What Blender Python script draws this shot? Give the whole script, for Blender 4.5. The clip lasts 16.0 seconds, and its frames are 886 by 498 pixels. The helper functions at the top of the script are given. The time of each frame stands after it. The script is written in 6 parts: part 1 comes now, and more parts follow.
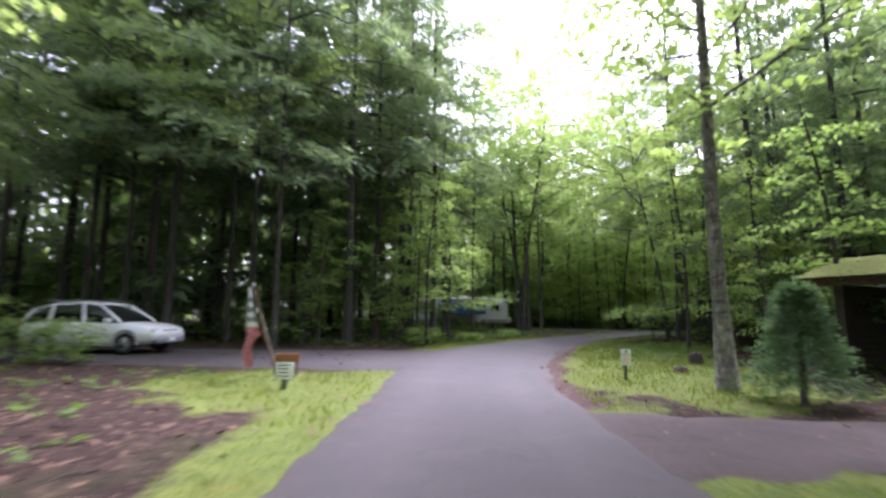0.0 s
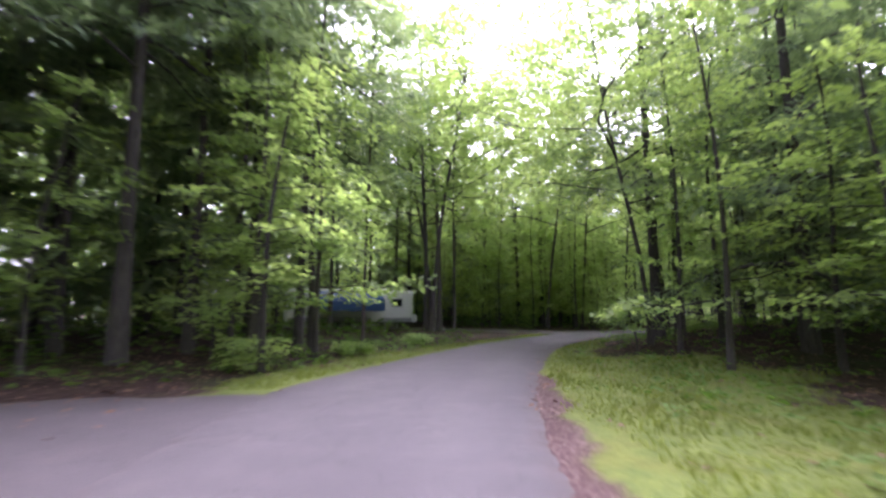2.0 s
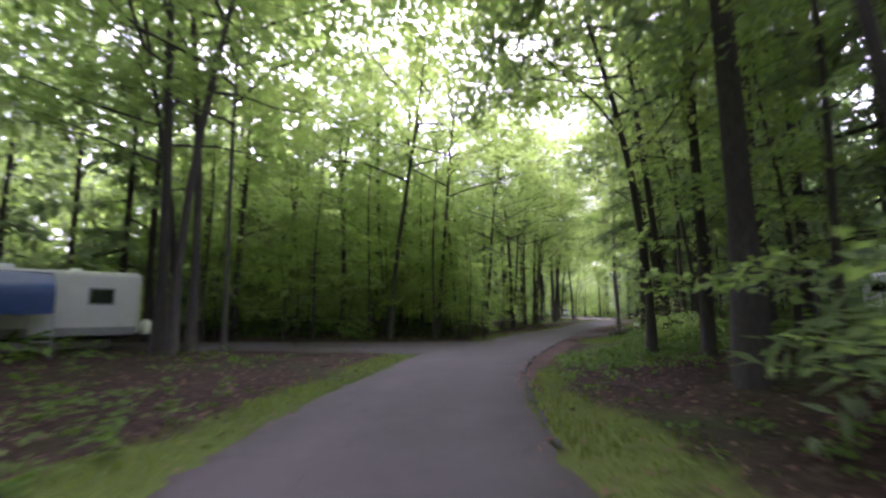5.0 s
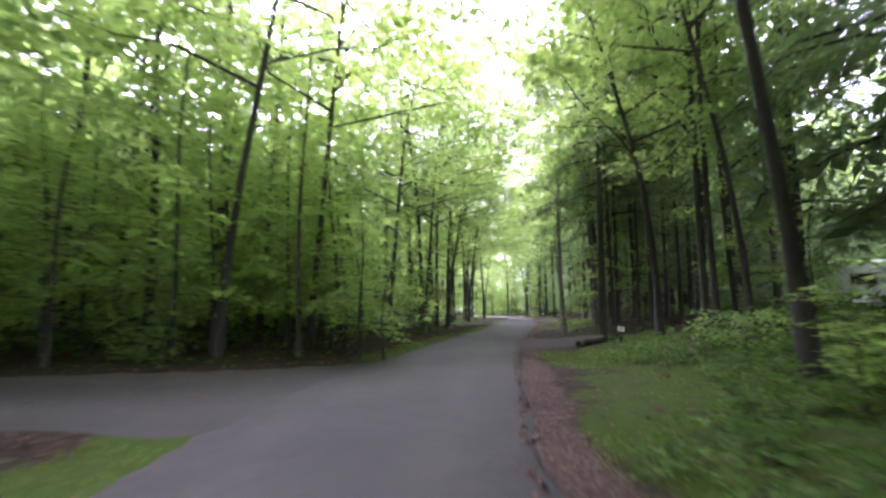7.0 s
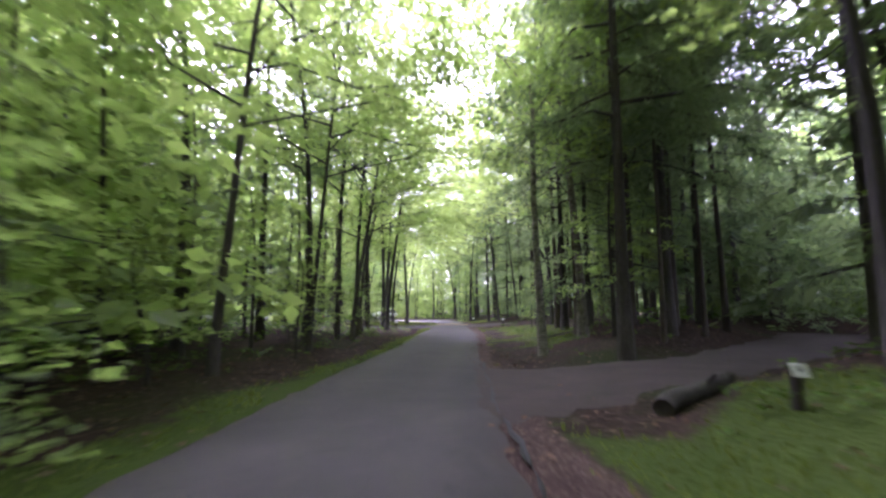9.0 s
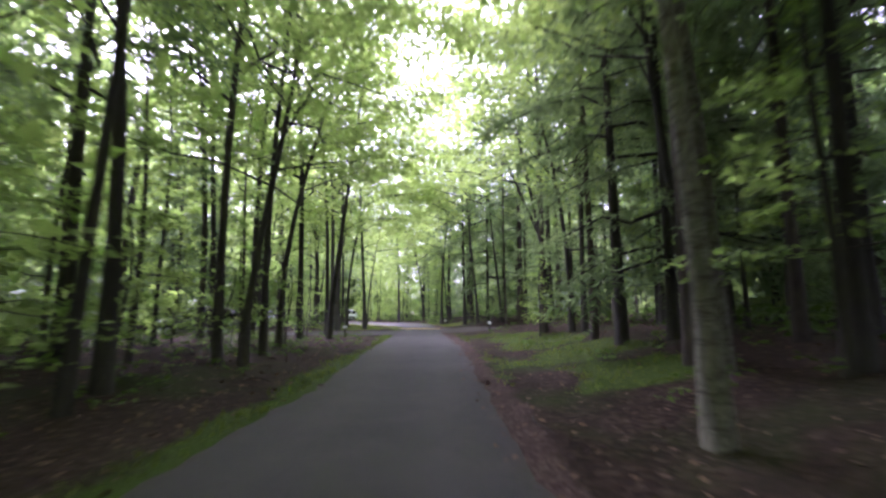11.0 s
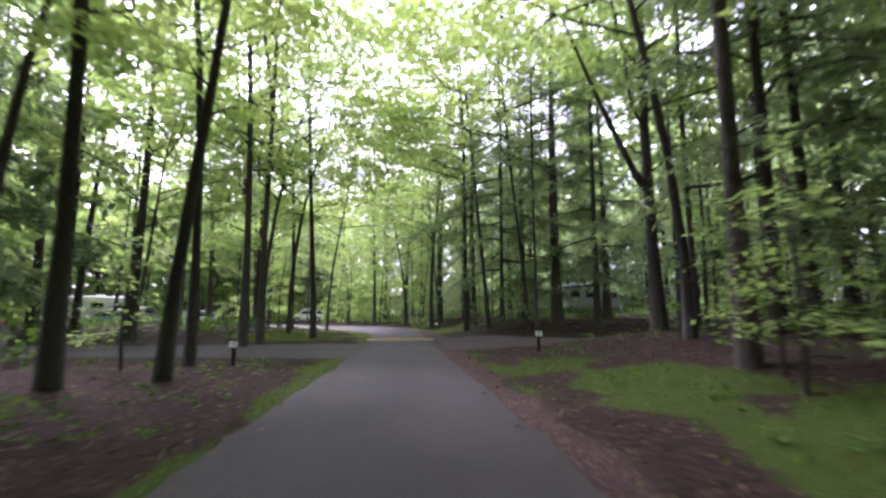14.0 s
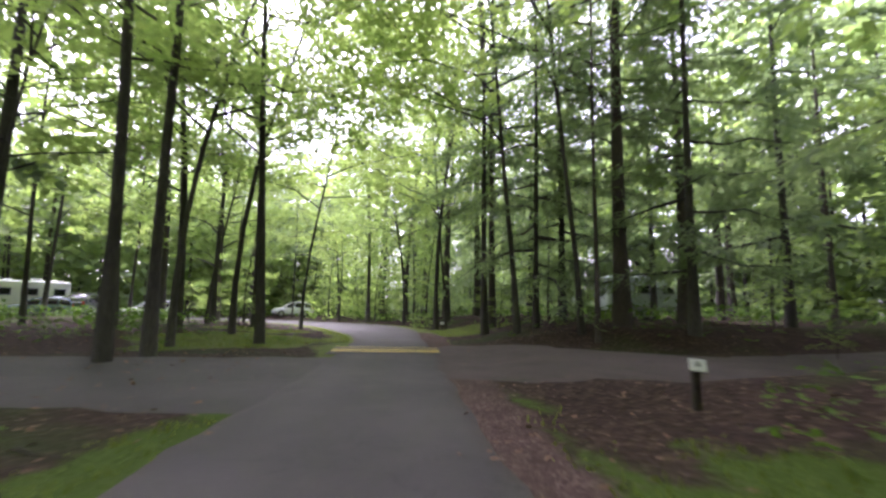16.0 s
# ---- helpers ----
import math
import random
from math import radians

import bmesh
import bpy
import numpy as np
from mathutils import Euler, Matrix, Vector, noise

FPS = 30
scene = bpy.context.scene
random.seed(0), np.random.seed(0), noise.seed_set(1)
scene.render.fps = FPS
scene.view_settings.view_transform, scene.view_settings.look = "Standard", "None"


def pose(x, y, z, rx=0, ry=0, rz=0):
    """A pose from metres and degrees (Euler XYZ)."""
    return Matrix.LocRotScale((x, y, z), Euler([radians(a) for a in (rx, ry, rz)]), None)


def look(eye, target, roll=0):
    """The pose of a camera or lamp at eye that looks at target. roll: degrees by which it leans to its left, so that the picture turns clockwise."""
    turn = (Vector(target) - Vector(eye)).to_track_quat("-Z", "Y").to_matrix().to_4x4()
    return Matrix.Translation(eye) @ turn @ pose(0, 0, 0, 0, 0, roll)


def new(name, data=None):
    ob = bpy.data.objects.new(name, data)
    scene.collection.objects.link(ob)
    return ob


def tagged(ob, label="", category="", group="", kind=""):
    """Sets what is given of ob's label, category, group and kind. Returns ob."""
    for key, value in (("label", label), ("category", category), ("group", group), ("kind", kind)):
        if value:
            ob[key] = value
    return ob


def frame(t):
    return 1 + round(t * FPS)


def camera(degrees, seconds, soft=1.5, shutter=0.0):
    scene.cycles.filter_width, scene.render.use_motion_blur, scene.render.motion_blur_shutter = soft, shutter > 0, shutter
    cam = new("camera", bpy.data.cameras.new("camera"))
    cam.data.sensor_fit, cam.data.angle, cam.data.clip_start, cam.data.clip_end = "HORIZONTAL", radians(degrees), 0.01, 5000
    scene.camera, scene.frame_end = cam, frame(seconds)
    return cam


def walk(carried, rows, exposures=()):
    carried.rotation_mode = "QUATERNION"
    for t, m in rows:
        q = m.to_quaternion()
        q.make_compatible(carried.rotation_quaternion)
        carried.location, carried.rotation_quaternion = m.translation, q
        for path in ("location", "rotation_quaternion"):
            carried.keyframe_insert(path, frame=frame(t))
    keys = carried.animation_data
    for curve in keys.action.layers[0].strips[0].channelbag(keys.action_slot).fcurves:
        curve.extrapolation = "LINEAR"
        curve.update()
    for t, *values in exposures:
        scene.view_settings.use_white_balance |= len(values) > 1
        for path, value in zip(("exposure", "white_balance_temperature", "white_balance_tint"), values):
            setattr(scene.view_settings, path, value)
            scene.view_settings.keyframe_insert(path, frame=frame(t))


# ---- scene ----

from itertools import product

# ------------------------------------------------------------------ camera
cam = camera(85.4, 16.0, soft=2.6, shutter=0.8)
EYE = 1.40
PATH = [
    # seconds, x, y, yaw, pitch, roll
    (0, -0.00, 0.00, 0.01, 7.61, 0.40),
    (0.5, 0.08, 2.33, -3.20, 7.60, 0.38),
    (1, 0.41, 4.73, -5.94, 7.53, 0.31),
    (1.5, 0.64, 7.27, -8.75, 7.40, 0.29),
    (2, 1.07, 9.81, -11.57, 7.30, 0.33),
    (2.5, 1.52, 12.34, -14.75, 7.27, 0.25),
    (3, 2.02, 14.86, -18.49, 7.26, -0.15),
    (3.5, 2.70, 17.27, -21.93, 7.26, -0.57),
    (4, 3.30, 19.60, -26.26, 7.29, -0.54),
    (4.5, 4.38, 21.73, -30.04, 7.33, -0.28),
    (5, 5.58, 23.79, -33.42, 7.35, -0.14),
    (5.5, 6.91, 25.81, -36.51, 7.33, -0.13),
    (6, 8.37, 27.79, -39.43, 7.22, -0.26),
    (6.5, 9.96, 29.74, -42.29, 7.08, -0.40),
    (7, 11.74, 31.64, -45.20, 7.07, -0.33),
    (7.5, 13.66, 33.50, -48.07, 7.20, -0.20),
    (8, 15.66, 35.32, -50.53, 7.35, -0.23),
    (8.5, 17.77, 37.02, -52.75, 7.41, -0.29),
    (9, 19.89, 38.59, -54.39, 7.39, -0.25),
    (9.5, 21.94, 40.15, -55.80, 7.37, -0.15),
    (10, 23.99, 41.64, -56.91, 7.38, -0.09),
    (10.5, 26.06, 43.10, -57.75, 7.40, -0.12),
    (11, 28.14, 44.53, -58.37, 7.50, -0.27),
    (11.5, 30.26, 45.96, -58.92, 7.60, -0.48),
    (12, 32.39, 47.44, -59.60, 7.57, -0.58),
    (12.5, 34.54, 48.93, -60.03, 7.50, -0.54),
    (13, 36.64, 50.33, -60.19, 7.53, -0.41),
    (13.5, 38.65, 51.69, -60.35, 7.55, -0.28),
    (14, 40.64, 53.00, -60.46, 7.53, -0.13),
    (14.5, 42.66, 54.23, -60.43, 7.47, 0.16),
    (15, 44.63, 55.37, -60.32, 7.34, 0.56),
    (15.5, 46.47, 56.51, -60.23, 7.20, 0.90),
    (16, 48.23, 57.55, -59.76, 7.07, 1.02),
]


def aim(x, y, yaw, pitch, roll):
    a, p = radians(yaw), radians(pitch)
    eye = Vector((x, y, EYE))
    return look(eye, eye + Vector((-math.sin(a) * math.cos(p), math.cos(a) * math.cos(p), math.sin(p))), roll)


walk(cam, [(t, aim(x, y, yaw, pitch, roll)) for t, x, y, yaw, pitch, roll in PATH],
     exposures=[(0, 2.55, 5600, 36), (1.5, 2.8, 5650, 41), (2.5, 2.95, 5600, 48), (4.2, 2.8, 5450, 56), (6.3, 3.25, 5850, 33), (7.2, 3.45, 5400, 46), (8.5, 3.3, 5600, 46), (9, 3.4, 5400, 56), (11.5, 2.95, 5400, 51), (14, 2.65, 5550, 44), (15, 2.55, 5850, 38), (16, 2.7, 5750, 39)])

# ------------------------------------------------------------------ sky and sun
SUN_UP, SUN_ROUND = radians(52), radians(28)
world = bpy.data.worlds.new("overcast_sky")
scene.world = world
world.use_nodes = True
wn = world.node_tree
wn.nodes.clear()
sky = wn.nodes.new("ShaderNodeTexSky")
sky.sky_type, sky.sun_disc, sky.sun_elevation, sky.sun_rotation = "NISHITA", False, SUN_UP, SUN_ROUND
sky.dust_density, sky.air_density = 4.0, 1.2
pale = wn.nodes.new("ShaderNodeHueSaturation")
pale.inputs["Saturation"].default_value = 0.22
bg = wn.nodes.new("ShaderNodeBackground")
bg.inputs["Strength"].default_value = 0.15
wout = wn.nodes.new("ShaderNodeOutputWorld")
wn.links.new(sky.outputs["Color"], pale.inputs["Color"])
wn.links.new(pale.outputs["Color"], bg.inputs["Color"])
wn.links.new(bg.outputs["Background"], wout.inputs["Surface"])

sun_data = bpy.data.lights.new("sun", "SUN")
sun_data.energy, sun_data.angle, sun_data.color = 1.5, radians(25), (1.0, 0.97, 0.92)
sun = new("sun", sun_data)
sun.matrix_world = look((0, 0, 60), (-60 * math.sin(SUN_ROUND) / math.tan(SUN_UP), -60 * math.cos(SUN_ROUND) / math.tan(SUN_UP), 0))


# ------------------------------------------------------------------ materials
def node_material(name):
    m = bpy.data.materials.new(name)
    m.use_nodes = True
    nt = m.node_tree
    return m, nt, nt.nodes["Principled BSDF"]


def add(nt, kind, **values):
    n = nt.nodes.new(kind)
    for k, v in values.items():
        n.inputs[k.replace("_", " ")].default_value = v
    return n


def ramp(nt, source, stops):
    r = nt.nodes.new("ShaderNodeValToRGB")
    while len(r.color_ramp.elements) < len(stops):
        r.color_ramp.elements.new(0.5)
    for e, (at, col) in zip(r.color_ramp.elements, stops):
        e.position, e.color = at, (*col, 1)
    nt.links.new(source, r.inputs["Fac"])
    return r.outputs["Color"]


def mixed(nt, fac, a, b, mode="MIX"):
    n = nt.nodes.new("ShaderNodeMix")
    n.data_type, n.blend_type = "RGBA", mode
    for socket, value in ((n.inputs[0], fac), (n.inputs[6], a), (n.inputs[7], b)):
        if hasattr(value, "is_linked"):
            nt.links.new(value, socket)
        else:
            socket.default_value = value if isinstance(value, (int, float)) else (*value, 1)
    return n.outputs[2]


def place_coords(nt):
    return nt.nodes.new("ShaderNodeTexCoord").outputs["Object"]


def world_coords(nt):
    return nt.nodes.new("ShaderNodeNewGeometry").outputs["Position"]


def noisy(nt, coords, scale, detail=4.0, rough=0.6):
    n = add(nt, "ShaderNodeTexNoise", Scale=scale, Detail=detail, Roughness=rough)
    nt.links.new(coords, n.inputs["Vector"])
    return n.outputs["Fac"]


def bump(nt, bsdf, height, strength, distance=0.02):
    b = add(nt, "ShaderNodeBump", Strength=strength, Distance=distance)
    nt.links.new(height, b.inputs["Height"])
    nt.links.new(b.outputs["Normal"], bsdf.inputs["Normal"])


def surface(name, dark, light, rough=0.8, scale=6.0, fine=60.0, metal=0.0, relief=0.3, wear=None, space="object"):
    """A plain surface with variation at two scales, fine relief and optional stains."""
    m, nt, b = node_material(name)
    co = place_coords(nt) if space == "object" else world_coords(nt)
    big, small = noisy(nt, co, scale), noisy(nt, co, fine, 3.0)
    col = ramp(nt, big, [(0.3, dark), (0.7, light)])
    col = mixed(nt, 0.35, col, ramp(nt, small, [(0.35, [c * 0.6 for c in dark]), (0.65, light)]))
    if wear:
        spot = ramp(nt, noisy(nt, co, scale * 0.5, 6.0, 0.7), [(0.55, (0, 0, 0)), (0.68, (1, 1, 1))])
        col = mixed(nt, spot, col, wear)
    nt.links.new(col, b.inputs["Base Color"])
    b.inputs["Roughness"].default_value, b.inputs["Metallic"].default_value = rough, metal
    if relief:
        bump(nt, b, small, relief, 0.01)
    return m


def foliage(name, dark, light, yellow, through_light=0.45, gloss=0.35):
    """Leaves: colour varies leaf by leaf and tree by tree; light comes through them."""
    m, nt, b = node_material(name)
    leaf = nt.nodes.new("ShaderNodeNewGeometry").outputs["Random Per Island"]
    tree = nt.nodes.new("ShaderNodeObjectInfo").outputs["Random"]
    patch = noisy(nt, world_coords(nt), 0.35, 2.0)
    col = mixed(nt, leaf, dark, light)
    col = mixed(nt, ramp(nt, tree, [(0.2, (0, 0, 0)), (1.0, (0.6, 0.6, 0.6))]), col, yellow)
    col = mixed(nt, ramp(nt, patch, [(0.4, (0, 0, 0)), (0.7, (0.5, 0.5, 0.5))]), col, dark)
    nt.links.new(col, b.inputs["Base Color"])
    b.inputs["Roughness"].default_value = 1 - gloss
    b.inputs["Specular IOR Level"].default_value = 0.35
    tr = nt.nodes.new("ShaderNodeBsdfTranslucent")
    lit = mixed(nt, 1.0, col, (1.85, 1.85, 1.1), "MULTIPLY")
    nt.links.new(lit, tr.inputs["Color"])
    mix = nt.nodes.new("ShaderNodeMixShader")
    mix.inputs["Fac"].default_value = through_light
    nt.links.new(b.outputs["BSDF"], mix.inputs[1])
    nt.links.new(tr.outputs["BSDF"], mix.inputs[2])
    nt.links.new(mix.outputs["Shader"], nt.nodes["Material Output"].inputs["Surface"])
    return m


def bark(name, dark, light, patch=None, bands=False):
    m, nt, b = node_material(name)
    co = place_coords(nt)
    st = add(nt, "ShaderNodeMapping")
    st.inputs["Scale"].default_value = (9, 9, 1.6)
    nt.links.new(co, st.inputs["Vector"])
    ridges = noisy(nt, st.outputs["Vector"], 3.0, 6.0, 0.7)
    col = ramp(nt, ridges, [(0.35, dark), (0.68, light)])
    blot = ramp(nt, noisy(nt, co, 3.2, 5.0, 0.65), [(0.5, (0, 0, 0)), (0.62, (0.8, 0.8, 0.8))])
    col = mixed(nt, blot, col, patch or [c * 0.55 for c in light])
    if bands:
        ring = add(nt, "ShaderNodeMapping")
        ring.inputs["Scale"].default_value = (2.5, 2.5, 9)
        nt.links.new(co, ring.inputs["Vector"])
        col = mixed(nt, ramp(nt, noisy(nt, ring.outputs["Vector"], 1.2, 5.0, 0.7), [(0.5, (0, 0, 0)), (0.6, (0.85, 0.85, 0.85))]), col, dark)
        col = mixed(nt, ramp(nt, noisy(nt, co, 5.0, 4.0, 0.6), [(0.58, (0, 0, 0)), (0.64, (0.7, 0.7, 0.7))]), col, light)
    tree = nt.nodes.new("ShaderNodeObjectInfo").outputs["Random"]
    col = mixed(nt, ramp(nt, tree, [(0.0, (0, 0, 0)), (1.0, (0.5, 0.5, 0.5))]), col, [c * 0.5 for c in dark])
    nt.links.new(col, b.inputs["Base Color"])
    b.inputs["Roughness"].default_value = 0.92
    bump(nt, b, ridges, 0.8, 0.03)
    return m


def asphalt(name, dark, light, warm):
    m, nt, b = node_material(name)
    co = world_coords(nt)
    grit = noisy(nt, co, 90, 3.0, 0.7)
    col = ramp(nt, noisy(nt, co, 0.45, 5.0, 0.6), [(0.3, dark), (0.7, light)])
    col = mixed(nt, 0.5, col, ramp(nt, grit, [(0.3, [c * 0.5 for c in dark]), (0.7, [c * 1.35 for c in light])]))
    dust = ramp(nt, noisy(nt, co, 1.6, 6.0, 0.7), [(0.5, (0, 0, 0)), (0.75, (0.7, 0.7, 0.7))])
    col = mixed(nt, dust, col, warm)
    lane = nt.nodes.new("ShaderNodeAttribute")
    lane.attribute_name = "across"
    worn = ramp(nt, lane.outputs["Fac"], [(0.12, (0, 0, 0)), (0.27, (0.5, 0.5, 0.5)), (0.42, (0, 0, 0)), (0.6, (0, 0, 0)), (0.74, (0.5, 0.5, 0.5)), (0.88, (0, 0, 0))])
    worn = mixed(nt, noisy(nt, co, 0.8, 4.0, 0.6), worn, (0, 0, 0))
    col = mixed(nt, worn, col, [c * 1.35 for c in light])
    damp = ramp(nt, noisy(nt, co, 0.22, 5.0, 0.65), [(0.45, (0, 0, 0)), (0.65, (0.45, 0.45, 0.45))])
    col = mixed(nt, damp, col, [c * 0.7 for c in dark])
    verge = ramp(nt, lane.outputs["Fac"], [(0.0, (1, 1, 1)), (0.09, (0, 0, 0)), (0.91, (0, 0, 0)), (1.0, (1, 1, 1))])
    verge = mixed(nt, 1.0, verge, ramp(nt, noisy(nt, co, 2.6, 5.0, 0.7), [(0.38, (0, 0, 0)), (0.6, (1, 1, 1))]), "MULTIPLY")
    col = mixed(nt, verge, col, (0.05, 0.036, 0.028))
    crack = add(nt, "ShaderNodeTexVoronoi", Scale=0.55)
    crack.feature = "DISTANCE_TO_EDGE"
    bent = add(nt, "ShaderNodeVectorMath")
    wob = add(nt, "ShaderNodeTexNoise", Scale=2.0, Detail=5.0)
    nt.links.new(co, wob.inputs["Vector"])
    nt.links.new(co, bent.inputs[0])
    nt.links.new(wob.outputs["Color"], bent.inputs[1])
    nt.links.new(bent.outputs[0], crack.inputs["Vector"])
    line = ramp(nt, crack.outputs["Distance"], [(0.003, (0.35, 0.35, 0.35)), (0.009, (0, 0, 0))])
    col = mixed(nt, line, col, [c * 0.35 for c in dark])
    nt.links.new(col, b.inputs["Base Color"])
    b.inputs["Roughness"].default_value, b.inputs["Specular IOR Level"].default_value = 0.8, 0.3
    bump(nt, b, grit, 0.5, 0.008)
    return m


def forest_floor(name):
    """Leaf litter that gives way to grass where the sheet's own cover says so; the grass has tree shade painted in."""
    m, nt, b = node_material(name)
    co = world_coords(nt)
    cover = nt.nodes.new("ShaderNodeAttribute")
    cover.attribute_name = "cover"
    flecks = add(nt, "ShaderNodeTexVoronoi", Scale=11.0)
    nt.links.new(co, flecks.inputs["Vector"])
    sep = nt.nodes.new("ShaderNodeSeparateColor")
    nt.links.new(flecks.outputs["Color"], sep.inputs["Color"])
    litter = ramp(nt, sep.outputs["Red"], [(0.0, (0.015, 0.009, 0.008)), (0.5, (0.038, 0.024, 0.019)), (0.85, (0.064, 0.04, 0.028)), (1.0, (0.12, 0.085, 0.055))])
    soil = ramp(nt, noisy(nt, co, 0.5, 6.0, 0.65), [(0.35, (0.018, 0.012, 0.011)), (0.7, (0.046, 0.03, 0.025))])
    litter = mixed(nt, 0.45, litter, soil)
    moss = ramp(nt, noisy(nt, co, 0.23, 5.0, 0.6), [(0.5, (0, 0, 0)), (0.66, (0.75, 0.75, 0.75))])
    litter = mixed(nt, moss, litter, (0.024, 0.042, 0.009))
    blade = noisy(nt, co, 45, 4.0, 0.7)
    lawn = ramp(nt, blade, [(0.3, (0.06, 0.078, 0.019)), (0.7, (0.16, 0.195, 0.047))])
    clump = ramp(nt, noisy(nt, co, 3.4, 4.0, 0.65), [(0.42, (0, 0, 0)), (0.62, (0.75, 0.75, 0.75))])
    lawn = mixed(nt, clump, lawn, (0.068, 0.095, 0.024))
    worn = ramp(nt, noisy(nt, co, 0.9, 5.0, 0.65), [(0.5, (0, 0, 0)), (0.72, (0.6, 0.6, 0.6))])
    lawn = mixed(nt, worn, lawn, (0.12, 0.115, 0.026))
    lawn_lit = nt.nodes.new("ShaderNodeAttribute")
    lawn_lit.attribute_name = "lawn_lit"
    # darker green for verges under trees: their shade is put into the colour
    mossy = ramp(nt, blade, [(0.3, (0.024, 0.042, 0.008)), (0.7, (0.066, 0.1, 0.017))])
    lawn = mixed(nt, lawn_lit.outputs["Fac"], mossy, lawn)
    edge = nt.nodes.new("ShaderNodeMath")
    edge.operation = "MULTIPLY_ADD"
    nt.links.new(noisy(nt, co, 2.2, 5.0, 0.7), edge.inputs[0])
    edge.inputs[1].default_value = 0.9
    sub = nt.nodes.new("ShaderNodeMath")
    sub.operation = "SUBTRACT"
    nt.links.new(cover.outputs["Fac"], sub.inputs[0])
    sub.inputs[1].default_value = 0.45
    nt.links.new(sub.outputs[0], edge.inputs[2])
    how = ramp(nt, edge.outputs[0], [(0.4, (0, 0, 0)), (0.6, (1, 1, 1))])
    col = mixed(nt, how, litter, lawn)
    bare = nt.nodes.new("ShaderNodeAttribute")
    bare.attribute_name = "bare"
    pebbles = add(nt, "ShaderNodeTexVoronoi", Scale=32.0)
    nt.links.new(co, pebbles.inputs["Vector"])
    tint = nt.nodes.new("ShaderNodeSeparateColor")
    nt.links.new(pebbles.outputs["Color"], tint.inputs["Color"])
    gravel = ramp(nt, tint.outputs["Green"], [(0.0, (0.045, 0.026, 0.024)), (0.6, (0.09, 0.056, 0.05)), (1.0, (0.16, 0.12, 0.11))])
    gravel = mixed(nt, ramp(nt, noisy(nt, co, 1.3, 5.0, 0.65), [(0.4, (0, 0, 0)), (0.7, (0.7, 0.7, 0.7))]), gravel, (0.05, 0.03, 0.027))
    rim = nt.nodes.new("ShaderNodeMath")
    rim.operation = "MULTIPLY_ADD"
    nt.links.new(noisy(nt, co, 3.0, 5.0, 0.7), rim.inputs[0])
    rim.inputs[1].default_value = 0.8
    nt.links.new(bare.outputs["Fac"], rim.inputs[2])
    col = mixed(nt, ramp(nt, rim.outputs[0], [(0.72, (0, 0, 0)), (0.95, (0.9, 0.9, 0.9))]), col, gravel)
    nt.links.new(col, b.inputs["Base Color"])
    b.inputs["Roughness"].default_value, b.inputs["Specular IOR Level"].default_value = 0.95, 0.08
    bump(nt, b, flecks.outputs["Distance"], 0.6, 0.03)
    return m


def paint(name, col, rough=0.3, coat=0.6):
    m, nt, b = node_material(name)
    co = place_coords(nt)
    dirt = ramp(nt, noisy(nt, co, 2.5, 6.0, 0.7), [(0.45, (0, 0, 0)), (0.8, (0.35, 0.35, 0.35))])
    nt.links.new(mixed(nt, dirt, col, [c * 0.55 for c in col]), b.inputs["Base Color"])
    b.inputs["Roughness"].default_value, b.inputs["Coat Weight"].default_value = rough, coat
    return m


def glass_dark(name):
    m, nt, b = node_material(name)
    b.inputs["Base Color"].default_value = (0.015, 0.018, 0.02, 1)
    b.inputs["Roughness"].default_value, b.inputs["Coat Weight"].default_value = 0.06, 1.0
    return m


M_FLOOR = forest_floor("leaf_litter_and_grass")
M_ROAD = asphalt("worn_asphalt", (0.041, 0.036, 0.036), (0.063, 0.055, 0.054), (0.078, 0.066, 0.062))
M_PAD = asphalt("old_asphalt_pad", (0.036, 0.031, 0.031), (0.056, 0.048, 0.047), (0.066, 0.054, 0.05))
M_DIRT = surface("packed_dirt", (0.03, 0.02, 0.019), (0.074, 0.05, 0.046), 0.95, 1.1, 25, relief=0.5, wear=(0.03, 0.022, 0.016), space="world")
M_YELLOW = surface("yellow_road_paint", (0.62, 0.40, 0.04), (0.75, 0.52, 0.08), 0.6, 4, 60, wear=(0.35, 0.26, 0.08), space="world")
M_LEAF = foliage("broad_leaf", (0.115, 0.168, 0.068), (0.205, 0.288, 0.112), (0.262, 0.332, 0.125), 0.62)
M_MAPLE = foliage("young_maple_leaf", (0.132, 0.2, 0.07), (0.225, 0.32, 0.118), (0.282, 0.36, 0.13), 0.62)
M_NEEDLE = foliage("hemlock_needle", (0.085, 0.128, 0.075), (0.17, 0.232, 0.14), (0.19, 0.25, 0.14), 0.5, 0.25)
M_FARLEAF = foliage("far_leaf", (0.112, 0.162, 0.075), (0.2, 0.28, 0.12), (0.24, 0.31, 0.12), 0.58)
M_CEDAR = foliage("bluish_cedar", (0.06, 0.115, 0.06), (0.145, 0.225, 0.12), (0.12, 0.19, 0.1), 0.35, 0.2)
M_PLANT = foliage("ground_plant", (0.04, 0.09, 0.016), (0.09, 0.165, 0.03), (0.11, 0.18, 0.034), 0.4, 0.2)
M_GRASS = foliage("grass_blade", (0.09, 0.125, 0.026), (0.155, 0.2, 0.046), (0.18, 0.2, 0.056), 0.4, 0.15)
M_DRY = surface("dry_leaf", (0.09, 0.045, 0.028), (0.19, 0.11, 0.065), 0.9, 8, 40, space="world")
M_BARK = bark("dark_bark", (0.028, 0.024, 0.022), (0.09, 0.077, 0.068))
M_BARK_BROWN = bark("brown_bark", (0.036, 0.027, 0.023), (0.104, 0.08, 0.068))
